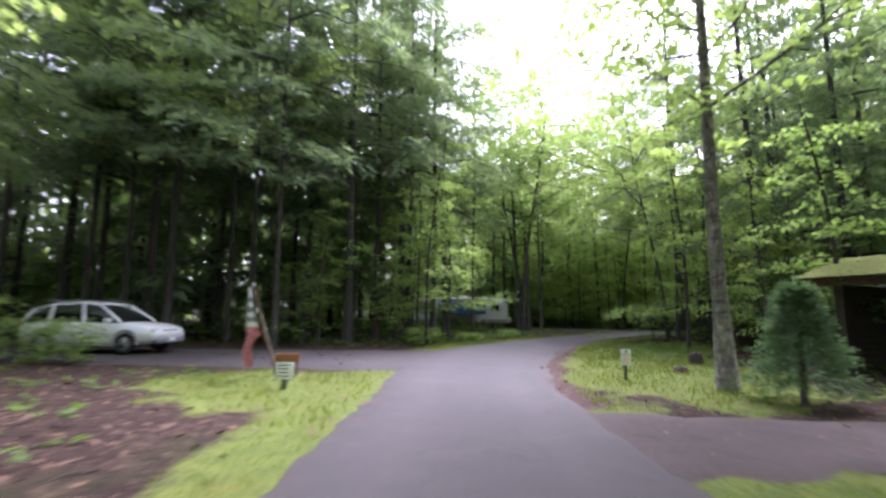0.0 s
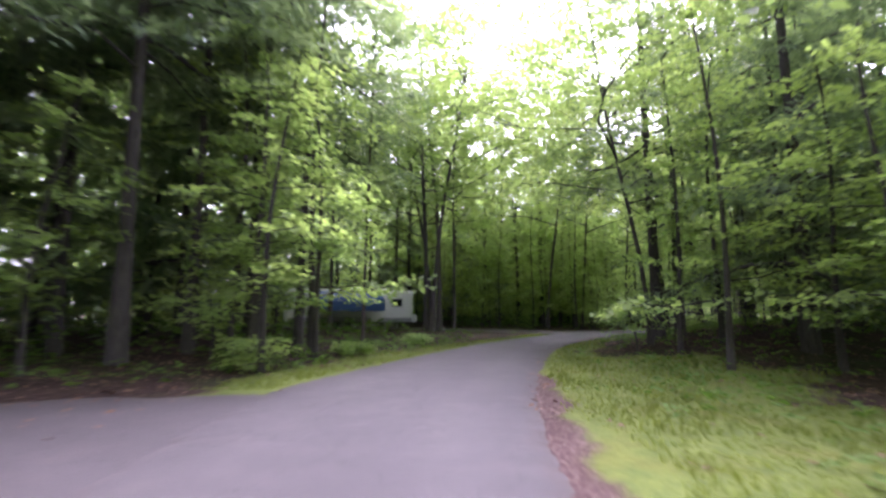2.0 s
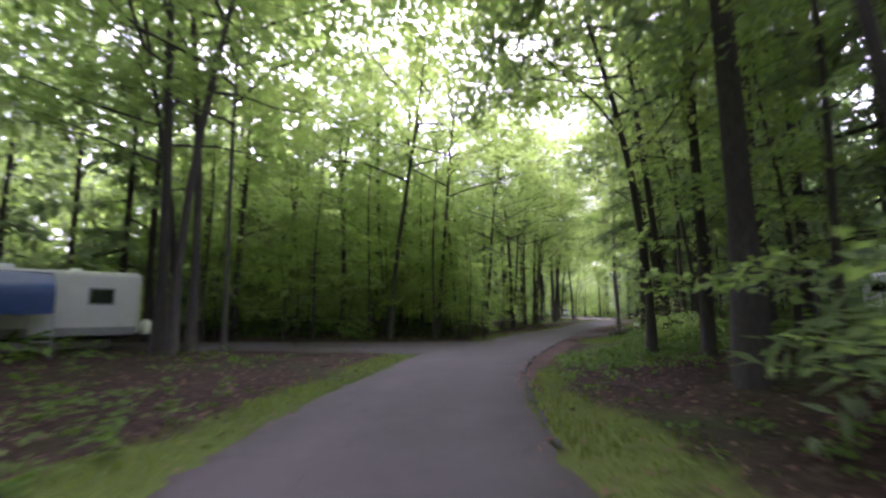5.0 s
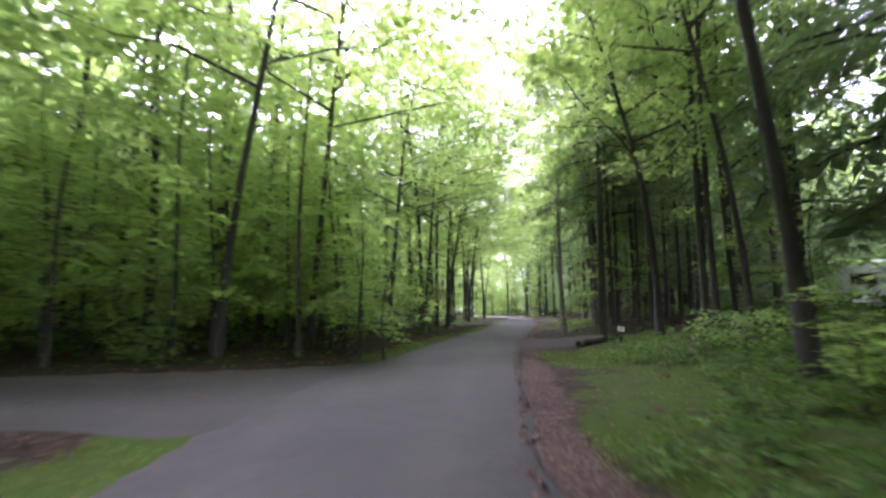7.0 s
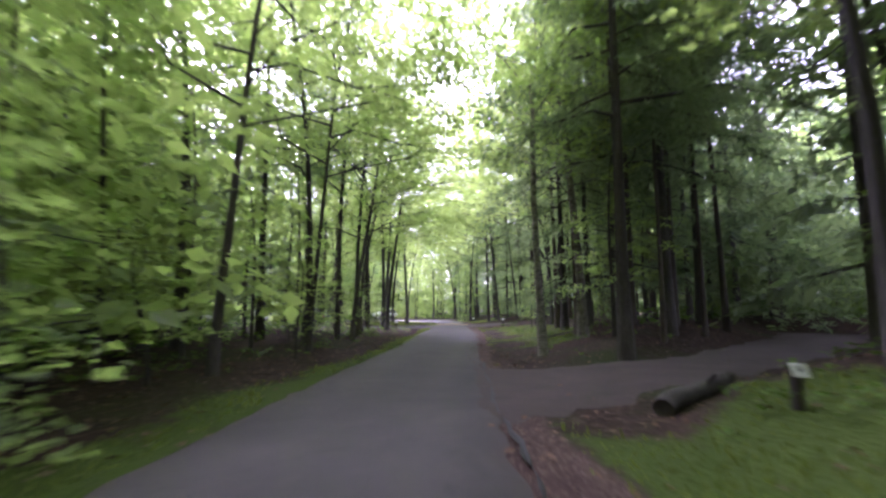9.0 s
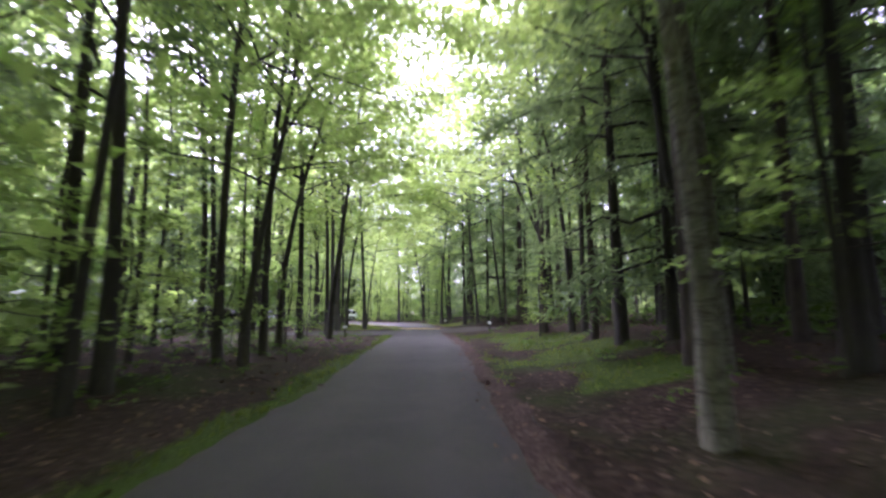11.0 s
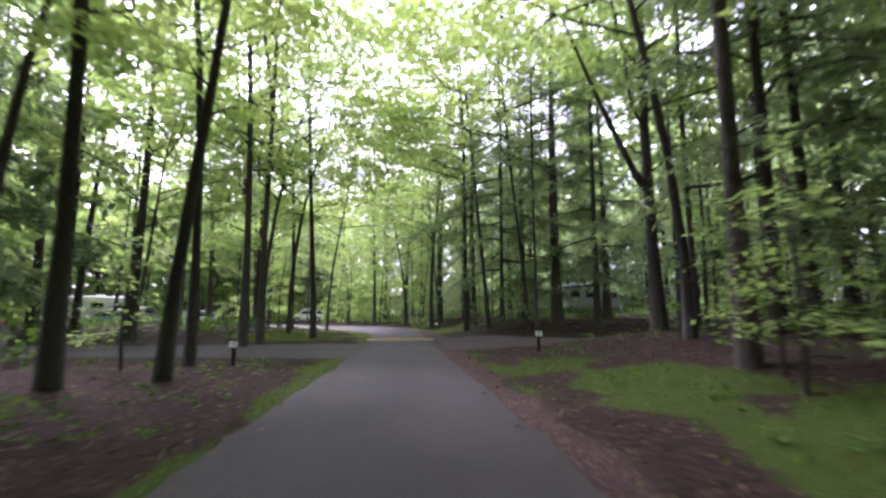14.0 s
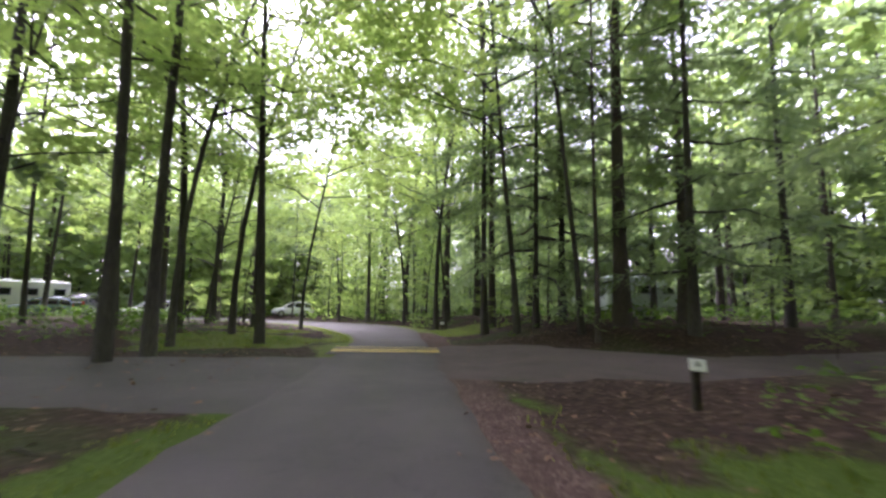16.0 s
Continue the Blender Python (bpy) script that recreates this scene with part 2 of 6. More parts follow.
M_BARK_PALE = bark("pale_bark", (0.07, 0.062, 0.052), (0.36, 0.33, 0.28), (0.15, 0.16, 0.10), True)
M_WOOD = surface("weathered_wood", (0.09, 0.065, 0.05), (0.2, 0.15, 0.115), 0.9, 5, 50, relief=0.5)
M_DARKWOOD = surface("dark_stained_wood", (0.022, 0.017, 0.014), (0.055, 0.042, 0.034), 0.85, 5, 50, relief=0.5)
M_MOSS = surface("mossy_shingle", (0.12, 0.13, 0.03), (0.3, 0.31, 0.08), 0.95, 5, 40, relief=0.6, wear=(0.08, 0.07, 0.05))
M_WHITE = paint("white_car_paint", (0.78, 0.79, 0.8))
M_SILVER = paint("silver_car_paint", (0.55, 0.57, 0.58))
M_BLACKCAR = paint("dark_car_paint", (0.03, 0.032, 0.036))
M_BLUECAR = paint("slate_blue_car_paint", (0.06, 0.1, 0.16))
M_TRAILER = surface("trailer_skin", (0.62, 0.62, 0.6), (0.74, 0.74, 0.72), 0.45, 2, 30, relief=0.05, wear=(0.5, 0.5, 0.47))
M_TEAL = surface("faded_teal_skin", (0.42, 0.5, 0.48), (0.55, 0.62, 0.6), 0.5, 2, 30, relief=0.05)
M_TARP = surface("blue_tarp", (0.009, 0.04, 0.14), (0.022, 0.072, 0.22), 0.5, 3, 20, relief=0.3)
M_GREY = surface("grey_plastic", (0.2, 0.2, 0.21), (0.32, 0.32, 0.33), 0.6, 4, 60)
M_BLACK = surface("black_rubber", (0.012, 0.012, 0.013), (0.03, 0.03, 0.03), 0.8, 6, 60)
M_METAL = surface("dull_metal", (0.4, 0.4, 0.4), (0.58, 0.58, 0.57), 0.38, 6, 60, metal=0.9)
M_GLASS = glass_dark("tinted_glass")
M_LAMP = paint("lamp_lens", (0.7, 0.7, 0.68), 0.1, 1.0)
M_RED = surface("red_lens", (0.3, 0.02, 0.02), (0.42, 0.04, 0.03), 0.25, 8, 60)
M_BOARD = surface("white_sign_board", (0.8, 0.8, 0.8), (0.9, 0.9, 0.9), 0.55, 5, 50, wear=(0.72, 0.7, 0.66))
M_INK = surface("black_lettering", (0.03, 0.03, 0.035), (0.06, 0.06, 0.065), 0.6, 8, 50)
M_PINK = surface("red_lettering", (0.5, 0.1, 0.12), (0.62, 0.2, 0.2), 0.6, 8, 50)
M_FLAG_RED = surface("flag_red_cloth", (0.5, 0.09, 0.17), (0.78, 0.4, 0.48), 0.9, 13, 80)
M_FLAG_WHITE = surface("flag_white_cloth", (0.62, 0.62, 0.64), (0.75, 0.75, 0.77), 0.9, 9, 80)
M_FLAG_BLUE = surface("flag_blue_cloth", (0.16, 0.16, 0.28), (0.34, 0.34, 0.46), 0.9, 9, 80)
M_POST = surface("green_post_paint", (0.03, 0.055, 0.035), (0.06, 0.09, 0.055), 0.75, 8, 60)
M_BROWNSIGN = surface("brown_sign_paint", (0.2, 0.085, 0.035), (0.3, 0.14, 0.06), 0.7, 6, 50)


# ------------------------------------------------------------------ mesh helpers
class Geo:
    """Vertices and faces gathered from several shapes."""

    def __init__(self):
        self.v, self.f, self.n = [], [], 0

    def put(self, verts, faces):
        verts = np.asarray(verts, float).reshape(-1, 3)
        self.v.append(verts)
        self.f.extend([tuple(int(i) + self.n for i in face) for face in faces])
        self.n += len(verts)
        return self

    def tube(self, points, radii, sides=8, closed=True):
        """A tapered tube along points."""
        pts = np.asarray(points, float)
        along = np.gradient(pts, axis=0)
        along /= np.linalg.norm(along, axis=1, keepdims=True) + 1e-9
        ref = np.where(np.abs(along[:, 2:3]) > 0.9, np.array([[1.0, 0, 0]]), np.array([[0, 0, 1.0]]))
        a = np.cross(along, ref)
        a /= np.linalg.norm(a, axis=1, keepdims=True) + 1e-9
        b = np.cross(along, a)
        ang = np.arange(sides) * 2 * math.pi / sides
        rad = np.asarray(radii, float)[:, None, None]
        ring = pts[:, None] + rad * (a[:, None] * np.cos(ang)[None, :, None] + b[:, None] * np.sin(ang)[None, :, None])
        faces = []
        for i, j in product(range(len(pts) - 1), range(sides)):
            k = (j + 1) % sides
            faces.append((i * sides + j, i * sides + k, (i + 1) * sides + k, (i + 1) * sides + j))
        if closed:
            faces.append(tuple(range(sides)))
            faces.append(tuple((len(pts) - 1) * sides + j for j in reversed(range(sides))))
        return self.put(ring.reshape(-1, 3), faces)

    def quads(self, corners):
        """N four-cornered pieces, (N, 4, 3)."""
        c = np.asarray(corners, float)
        n = len(c)
        self.v.append(c.reshape(-1, 3))
        self.f.extend(map(tuple, (np.arange(n * 4).reshape(n, 4) + self.n).tolist()))
        self.n += n * 4
        return self

    def box(self, lo, hi, slope=0.0):
        """A box with chamfered upright edges."""
        (x0, y0, z0), (x1, y1, z1) = lo, hi
        c = min(x1 - x0, y1 - y0) * 0.12
        ring = [(x0 + c, y0), (x1 - c, y0), (x1, y0 + c), (x1, y1 - c), (x1 - c, y1), (x0 + c, y1), (x0, y1 - c), (x0, y0 + c)]
        v = [(x, y, z0) for x, y in ring] + [(x, y, z1 + slope * (y - y0)) for x, y in ring]
        f = [tuple(reversed(range(8))), tuple(range(8, 16))] + [(i, (i + 1) % 8, 8 + (i + 1) % 8, 8 + i) for i in range(8)]
        return self.put(v, f)

    def loft(self, rings):
        n = len(rings[0])
        v = [p for r in rings for p in r]
        f = [(i * n + j, i * n + (j + 1) % n, (i + 1) * n + (j + 1) % n, (i + 1) * n + j) for i in range(len(rings) - 1) for j in range(n)]
        f += [tuple(reversed(range(n))), tuple((len(rings) - 1) * n + j for j in range(n))]
        return self.put(v, f)

    def mesh(self, name, material, smooth=False):
        me = bpy.data.meshes.new(name)
        me.from_pydata(np.concatenate(self.v).tolist(), [], self.f)
        me.materials.append(material)
        me.polygons.foreach_set("use_smooth", [smooth] * len(me.polygons))
        me.update()
        return me


def part(name, geo, material, parent=None, label="", smooth=False, at=None):
    ob = new(name, geo if isinstance(geo, bpy.types.Mesh) else geo.mesh(name, material, smooth))
    if parent is not None:
        ob.parent = parent
    if at is not None:
        ob.matrix_basis = at
    if label:
        ob["label"] = label
    return ob


def thing(name, label, category, group="", kind=""):
    return tagged(new(name), label, category, group, kind)


def rounded(size, bevel, segments=3, shift=(0, 0, 0)):
    """A box with rounded edges, as a mesh builder's piece."""
    bm = bmesh.new()
    bmesh.ops.create_cube(bm, size=1.0)
    bmesh.ops.scale(bm, vec=size, verts=bm.verts)
    bmesh.ops.bevel(bm, geom=list(bm.edges), offset=bevel, segments=segments, affect="EDGES", profile=0.5)
    bmesh.ops.translate(bm, vec=shift, verts=bm.verts)
    bm.verts.index_update()
    g = Geo().put([v.co[:] for v in bm.verts], [[v.index for v in f.verts] for f in bm.faces])
    bm.free()
    return g


# ------------------------------------------------------------------ plan of the roads
EDGE_RIGHT = [(2.2, -14), (2.2, 2), (2.2, 8.6), (2.5, 11), (3.0, 13.6), (3.7, 15.8), (4.6, 18.1), (6.4, 22), (8.7, 26.3), (10.8, 29.2),
              (14.2, 33.0), (19, 36.9), (25, 41.3), (30.6, 45), (36.8, 48.9), (45.8, 54.5), (55, 61), (61.7, 65.6), (67.8, 70.0), (74.4, 74.8),
              (79.6, 81), (80.8, 90), (80.8, 99), (78, 112)]
EDGE_LEFT = [(-1.6, -14), (-1.5, 2), (-1.3, 8), (-1.2, 11.5), (-1.0, 14.5), (-0.6, 17), (0.2, 19.6), (2.8, 24), (5.5, 28), (7.6, 30.9),
             (11.3, 35), (15.5, 39.2), (22, 43.6), (28.5, 47.8), (34.5, 51.4), (43.3, 57.3), (52.5, 63.2), (59.4, 67.8), (64.6, 71.6), (68.6, 76),
             (73.6, 83.5), (76, 92), (75.8, 99), (73, 110)]


def curve_points(pts, per=6):
    """A smooth line through the points."""
    p = np.array([2 * np.array(pts[0]) - np.array(pts[1]), *pts, 2 * np.array(pts[-1]) - np.array(pts[-2])], float)
    out = []
    for i in range(1, len(p) - 2):
        for s in np.arange(per) / per:
            a, b, c, d = p[i - 1], p[i], p[i + 1], p[i + 2]
            out.append(0.5 * (2 * b + (c - a) * s + (2 * a - 5 * b + 4 * c - d) * s**2 + (3 * b - a - 3 * c + d) * s**3))
    return np.array([*out, p[-2]])


RIGHT, LEFT = curve_points(EDGE_RIGHT), curve_points(EDGE_LEFT)
SIDE_WAYS = [
    # name, centre line with half widths, surface, height, label
    ("side_road", [(17.8, 38.6, 4.4), (14.5, 41.0, 3.2), (9, 45.6, 2.5), (0, 51.6, 2.4), (-12, 58, 2.4), (-28, 65, 2.4)], M_PAD, 0.020),
    ("driveway", [(0.5, 15.2, 3.7), (-6, 15.6, 3.3), (-14, 16.2, 3.2), (-26, 17, 3.2)], M_PAD, 0.020),
    ("driveway", [(1.0, 5.7, 1.7), (5, 5.6, 1.25), (10, 5.2, 1.4), (18, 5.0, 1.6)], M_DIRT, 0.020),
    ("campsite_pad", [(27.6, 43.9, 3.4), (30.2, 41.3, 1.9), (33.4, 39.9, 1.5), (38, 39.0, 1.7), (44, 38.0, 1.7), (51, 37, 2.2)], M_DIRT, 0.03),
    ("campsite_pad", [(60.6, 66.4, 4.6), (60.8, 60, 3.8), (62.5, 56, 2.8), (71, 50, 2.6)], M_DIRT, 0.016),
    ("campsite_pad", [(56.4, 63.7, 4.2), (53, 69, 3.6), (50, 74, 3.0), (45, 84, 3.0)], M_PAD, 0.016),
]


def strip_samples(line):
    return curve_points([q[:3] for q in line], 10)


HARD = [(c[0], c[1], max(0.5, np.hypot(*(r - l)) / 2)) for r, l, c in zip(RIGHT, LEFT, (RIGHT + LEFT) / 2)]
for _, line, _, _ in SIDE_WAYS:
    HARD += [tuple(q) for q in strip_samples(line)]
HARD = np.array(HARD)
MAIN = HARD[: len(RIGHT)]


def off_hard(x, y, plan=None):
    """Metres from the nearest paved or packed surface."""
    plan = HARD if plan is None else plan
    x, y = np.atleast_1d(x).astype(float), np.atleast_1d(y).astype(float)
    if len(x) < 400:
        return (np.hypot(x[:, None] - plan[:, 0], y[:, None] - plan[:, 1]) - plan[:, 2]).min(1)
    best = np.full(x.shape, 1e9)
    for hx, hy, hw in plan:
        best = np.minimum(best, np.hypot(x - hx, y - hy) - hw)
    return best


def smooth_step(a, b, v):
    t = np.clip((v - a) / (b - a), 0, 1)
    return t * t * (3 - 2 * t)


def side_of_road(x, y):
    """Metres from the main road, and whether the place lies on its right-hand side."""
    if len(x) < 400:
        d = np.hypot(x[:, None] - MAIN[:, 0], y[:, None] - MAIN[:, 1]) - MAIN[:, 2]
        k = d.argmin(1)
        way = MAIN[np.minimum(k + 1, len(MAIN) - 1), :2] - MAIN[np.maximum(k - 1, 0), :2]
        return d.min(1), way[:, 0] * (y - MAIN[k, 1]) - way[:, 1] * (x - MAIN[k, 0]) < 0
    best, right = np.full(x.shape, 1e9), np.zeros(x.shape, bool)
    for k in range(len(MAIN)):
        hx, hy, hw = MAIN[k]
        d = np.hypot(x - hx, y - hy) - hw
        tx, ty = MAIN[min(k + 1, len(MAIN) - 1), :2] - MAIN[max(k - 1, 0), :2]
        near = d < best
        best = np.where(near, d, best)
        right = np.where(near, tx * (y - hy) - ty * (x - hx) < 0, right)
    return best, right


def bank(x, y, away):
    """The ground climbs away from the road, steeper on the right-hand side."""
    main, right = side_of_road(x, y)
    r = smooth_step(17, 27, y) * (1 - smooth_step(76, 88, y)) * right
    l = smooth_step(28, 40, x) * ~right
    main = np.minimum(main, 2.6 + 1.6 * np.maximum(0, away))
    climb_r = 0.85 * smooth_step(0.9, 6.8, main) + 0.3 * smooth_step(6, 28, main)
    climb_l = 0.28 * smooth_step(1.0, 6.5, away) + 0.15 * smooth_step(6, 32, away)
    return r * climb_r + l * climb_l + (1 - r - l) * 0.9 * smooth_step(8, 45, away)


def ground_height(x, y, away=None):
    x, y = np.atleast_1d(x).astype(float), np.atleast_1d(y).astype(float)
    away = off_hard(x, y) if away is None else away
    wave = 0.5 * np.sin(x * 0.31 + 1.3) * np.cos(y * 0.27) + 0.3 * np.sin(x * 0.83 - y * 0.71) + 0.2 * np.sin(x * 1.9 + y * 1.3)
    return 0.16 * wave * smooth_step(1.5, 9, away) + bank(x, y, away) - 0.004


def gz(x, y):
    return float(ground_height(x, y)[0])


# lawns: centre, radii, strength
LAWNS = [(5.0, 13.5, 3.6, 6.5, 1.0), (-3.4, 9.6, 2.6, 2.6, 1.0), (60.2, 73.6, 3.9, 3.2, 1.0), (65.5, 78.5, 2.6, 3.0, 0.8), (73.0, 71.5, 5.0, 3.2, 0.95),
         (13.6, 37.2, 1.6, 1.6, 0.9), (20, 33.0, 5.5, 4.5, 0.6), (25.0, 38.0, 4.0, 2.4, 0.75), (3.6, 3.4, 2, 0.9, 0.9), (8.5, 20, 3.0, 4.0, 0.7),
         (38.6, 46.4, 1.9, 1.6, 0.85), (42.0, 48.6, 2.3, 1.8, 0.95), (46.0, 51.2, 2.5, 1.9, 0.95), (49.8, 53.9, 2.2, 1.7, 0.9), (52.6, 56.9, 1.7, 1.3, 0.8)]


def bare_cover(x, y, away_main):
    """Bare reddish gravel beside the asphalt on the right-hand side."""
    c = np.zeros(len(x))
    near = np.nonzero((away_main < 2.4) & (away_main > -1.0))[0]
    if len(near):
        p = np.stack([x[near], y[near]], -1)
        dr = np.linalg.norm(p[:, None] - RIGHT[None], axis=2)
        dl = np.linalg.norm(p[:, None] - LEFT[None], axis=2)
        k = dr.argmin(1)
        wide = np.interp(k, [10, 13, 36, 40, 56, 60, 67, 74, 80, 92, 100, 108, 112], [0, 0.3, 0.3, 0, 0, 0.45, 0.65, 0.5, 0.35, 0.45, 0.9, 0.9, 0])
        c[near] = (1 - smooth_step(wide * 0.55, wide * 1.3 + 0.02, np.maximum(0, away_main[near]))) * (dr.min(1) < dl.min(1)) * (wide > 0.05)
    return c


def grass_cover(x, y, away, away_main):
    bare = bare_cover(x, y, away_main)
    width = 0.75 + 0.45 * np.sin(x * 0.31 + 0.5) * np.cos(y * 0.27) + 0.35 * np.clip((26 - y) / 10, 0, 1) + 0.9 * np.exp(-((y - 25) / 7) ** 2) * (x < 12)
    c = (1 - smooth_step(width * 0.3, width * 1.6, away_main)) * (0.8 + 0.2 * np.sin(x * 1.3 + y * 0.7))
    x, y = x + 0.45 * np.sin(y * 1.9 + 1.0) + 0.2 * np.sin(y * 4.3), y + 0.45 * np.sin(x * 1.7) + 0.2 * np.sin(x * 4.9)
    for lx, ly, rx, ry, s in LAWNS:
        c = np.maximum(c, s * (1 - smooth_step(0.6, 1.25, np.hypot((x - lx) / rx, (y - ly) / ry))))
    return c * (1 - 0.85 * bare)


def build_ground():
    def axis(lo, hi, step):
        core = np.arange(lo, hi + step, step)
        out = np.cumsum(step * 1.35 ** np.arange(1, 24))
        return np.concatenate([lo - out[::-1], core, hi + out])

    xs, ys = axis(-30, 108, 0.7), axis(-14, 112, 0.7)
    gx, gy = np.meshgrid(xs, ys)
    x, y = gx.ravel(), gy.ravel()
    away, main = off_hard(x, y), off_hard(x, y, MAIN)
    z = ground_height(x, y, away)
    w, h = len(xs), len(ys)
    i = np.arange(w * h).reshape(h, w)
    faces = np.stack([i[:-1, :-1], i[:-1, 1:], i[1:, 1:], i[1:, :-1]], -1).reshape(-1, 4)
    me = bpy.data.meshes.new("ground")
    me.from_pydata(np.stack([x, y, z], -1).tolist(), [], faces.tolist())
    me.materials.append(M_FLOOR)
    layer = me.attributes.new("cover", "FLOAT", "POINT")
    layer.data.foreach_set("value", grass_cover(x, y, away, main).astype(np.float32))
    layer = me.attributes.new("bare", "FLOAT", "POINT")
    layer.data.foreach_set("value", bare_cover(x, y, main).astype(np.float32))
    # picks the lit or the shaded grass colour by place
    layer = me.attributes.new("lawn_lit", "FLOAT", "POINT")
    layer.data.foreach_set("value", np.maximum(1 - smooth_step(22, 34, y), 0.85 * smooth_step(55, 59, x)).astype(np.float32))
    me.polygons.foreach_set("use_smooth", [True] * len(me.polygons))
    tagged(new("ground", me), "brown leaf-littered forest floor with grassy verges", "ground", kind="structure")


def strip_mesh(name, left, right, z, material, label, category, crown=0.0, ragged=0.05, across=6, kind="structure", draped=False):
    rng = np.random.default_rng(len(left))
    rows = []
    for k, (a, b) in enumerate(zip(left, right)):
        side = (b - a) / (np.linalg.norm(b - a) + 1e-9)
        a = a - side * rng.normal(0, ragged)
        b = b + side * rng.normal(0, ragged)
        rows.append([(1, *(a + (b - a) * s), z + crown * (1 - (2 * s - 1) ** 2)) for s in np.linspace(0, 1, across)])
        rows[-1][0] = (1, *a, z - 0.05)
        rows[-1][-1] = (1, *b, z - 0.05)
        if draped:
            q = np.array(rows[-1])
            q[:, 3] += ground_height(q[:, 1], q[:, 2]) + 0.004
            rows[-1] = [tuple(p) for p in q]
    v = [q[1:] for r in rows for q in r]
    f = [(i * across + j, i * across + j + 1, (i + 1) * across + j + 1, (i + 1) * across + j) for i in range(len(rows) - 1) for j in range(across - 1)]
    ob = new(name, Geo().put(v, f).mesh(name, material, True))
    layer = ob.data.attributes.new("across", "FLOAT", "POINT")
    layer.data.foreach_set("value", np.tile(np.linspace(0, 1, across), len(rows)).astype(np.float32))
    return tagged(ob, label, category, kind=kind)


def refine(line, per=4):
    return curve_points([tuple(q) for q in line], per)


def build_roads():
    l, r = refine(LEFT, 3), refine(RIGHT, 3)
    strip_mesh("road", l, r, 0.03, M_ROAD, "narrow worn grey asphalt road curving through woods", "road", crown=0.025, ragged=0.04, across=14)
    labels = {"side_road": "grey asphalt side road branching into the woods", "driveway": "short worn driveway leading off the road", "campsite_pad": "packed brown campsite pad beside the road"}
    for name, line, material, z in SIDE_WAYS:
        p = strip_samples(line)
        t = np.gradient(p[:, :2], axis=0)
        t /= np.linalg.norm(t, axis=1, keepdims=True)
        nrm = np.stack([-t[:, 1], t[:, 0]], -1)
        strip_mesh(name, p[:, :2] + nrm * p[:, 2:3], p[:, :2] - nrm * p[:, 2:3], z, material, labels[name], name.split("_")[-1], ragged=0.12, across=11, draped=True)


def build_edge_shadow():
    """Dark uneven strip that draws the shadow line where the asphalt stands above the gravel."""
    p = RIGHT[(RIGHT[:, 1] > 27) & (RIGHT[:, 1] < 46)]
    p = refine(p, 8)
    t = unit(np.gradient(p, axis=0))
    nrm = np.stack([-t[:, 1], t[:, 0]], -1)
    k = np.arange(len(p))
    wide = 0.035 + 0.02 * np.sin(k * 0.37) + 0.015 * np.sin(k * 1.3 + 1)
    wander = 0.03 * np.sin(k * 0.21) + 0.015 * np.sin(k * 0.9)
    a, b = p + nrm * (wander - wide)[:, None], p + nrm * (wander + wide)[:, None]
    if np.linalg.norm(a - MAIN[:, None, :2], axis=2).min(0).mean() > np.linalg.norm(b - MAIN[:, None, :2], axis=2).min(0).mean():
        a, b = b, a
    n = len(p)
    v = [(*q, 0.042) for q in a] + [(*q, 0.036) for q in (a + b) / 2] + [(*q, 0.012) for q in b]
    f = [(r * n + i, r * n + i + 1, (r + 1) * n + i + 1, (r + 1) * n + i) for r in range(2) for i in range(n - 1)]
    tagged(new("road_edge", Geo().put(v, f).mesh("road_edge", M_BLACK)), "dark strip drawn as the shadow line along the asphalt edge", "road edge", kind="structure")


def build_speed_hump():
    mid = np.array([60.8, 66.9])
    along, cross = np.array([0.82, 0.572]), np.array([-0.572, 0.82])
    hump = thing("speed_hump", "low asphalt speed hump with painted yellow stripes", "speed hump")
    hump.matrix_basis = Matrix.Translation((mid[0], mid[1], 0.03))

    def rise(s):
        return 0.075 * math.cos(max(-1, min(1, s / 1.3)) * math.pi / 2) ** 1.5 + 0.022

    s_list, c_list = np.linspace(-1.3, 1.3, 13), np.linspace(-1.75, 1.75, 8)
    v = [(*(along * s + cross * c), rise(s) if abs(c) < 1.7 else 0.0) for s in s_list for c in c_list]
    f = [(i * 8 + j, i * 8 + j + 1, (i + 1) * 8 + j + 1, (i + 1) * 8 + j) for i in range(12) for j in range(7)]
    part("mound", Geo().put(v, f), M_ROAD, hump, smooth=True)
    for s0, half in ((-0.8, 0.07), (-0.5, 0.07), (0.15, 0.09)):
        ss = np.linspace(s0 - half, s0 + half, 4)
        v = [(*(along * s + cross * c), rise(s) + 0.005) for s in ss for c in (-1.62, -0.5, 0.5, 1.62)]
        f = [(i * 4 + j, i * 4 + j + 1, (i + 1) * 4 + j + 1, (i + 1) * 4 + j) for i in range(3) for j in range(3)]
        part("stripe", Geo().put(v, f), M_YELLOW, hump, "yellow painted stripe")


# ------------------------------------------------------------------ trees
def unit(v):
    return v / (np.linalg.norm(v, axis=-1, keepdims=True) + 1e-9)


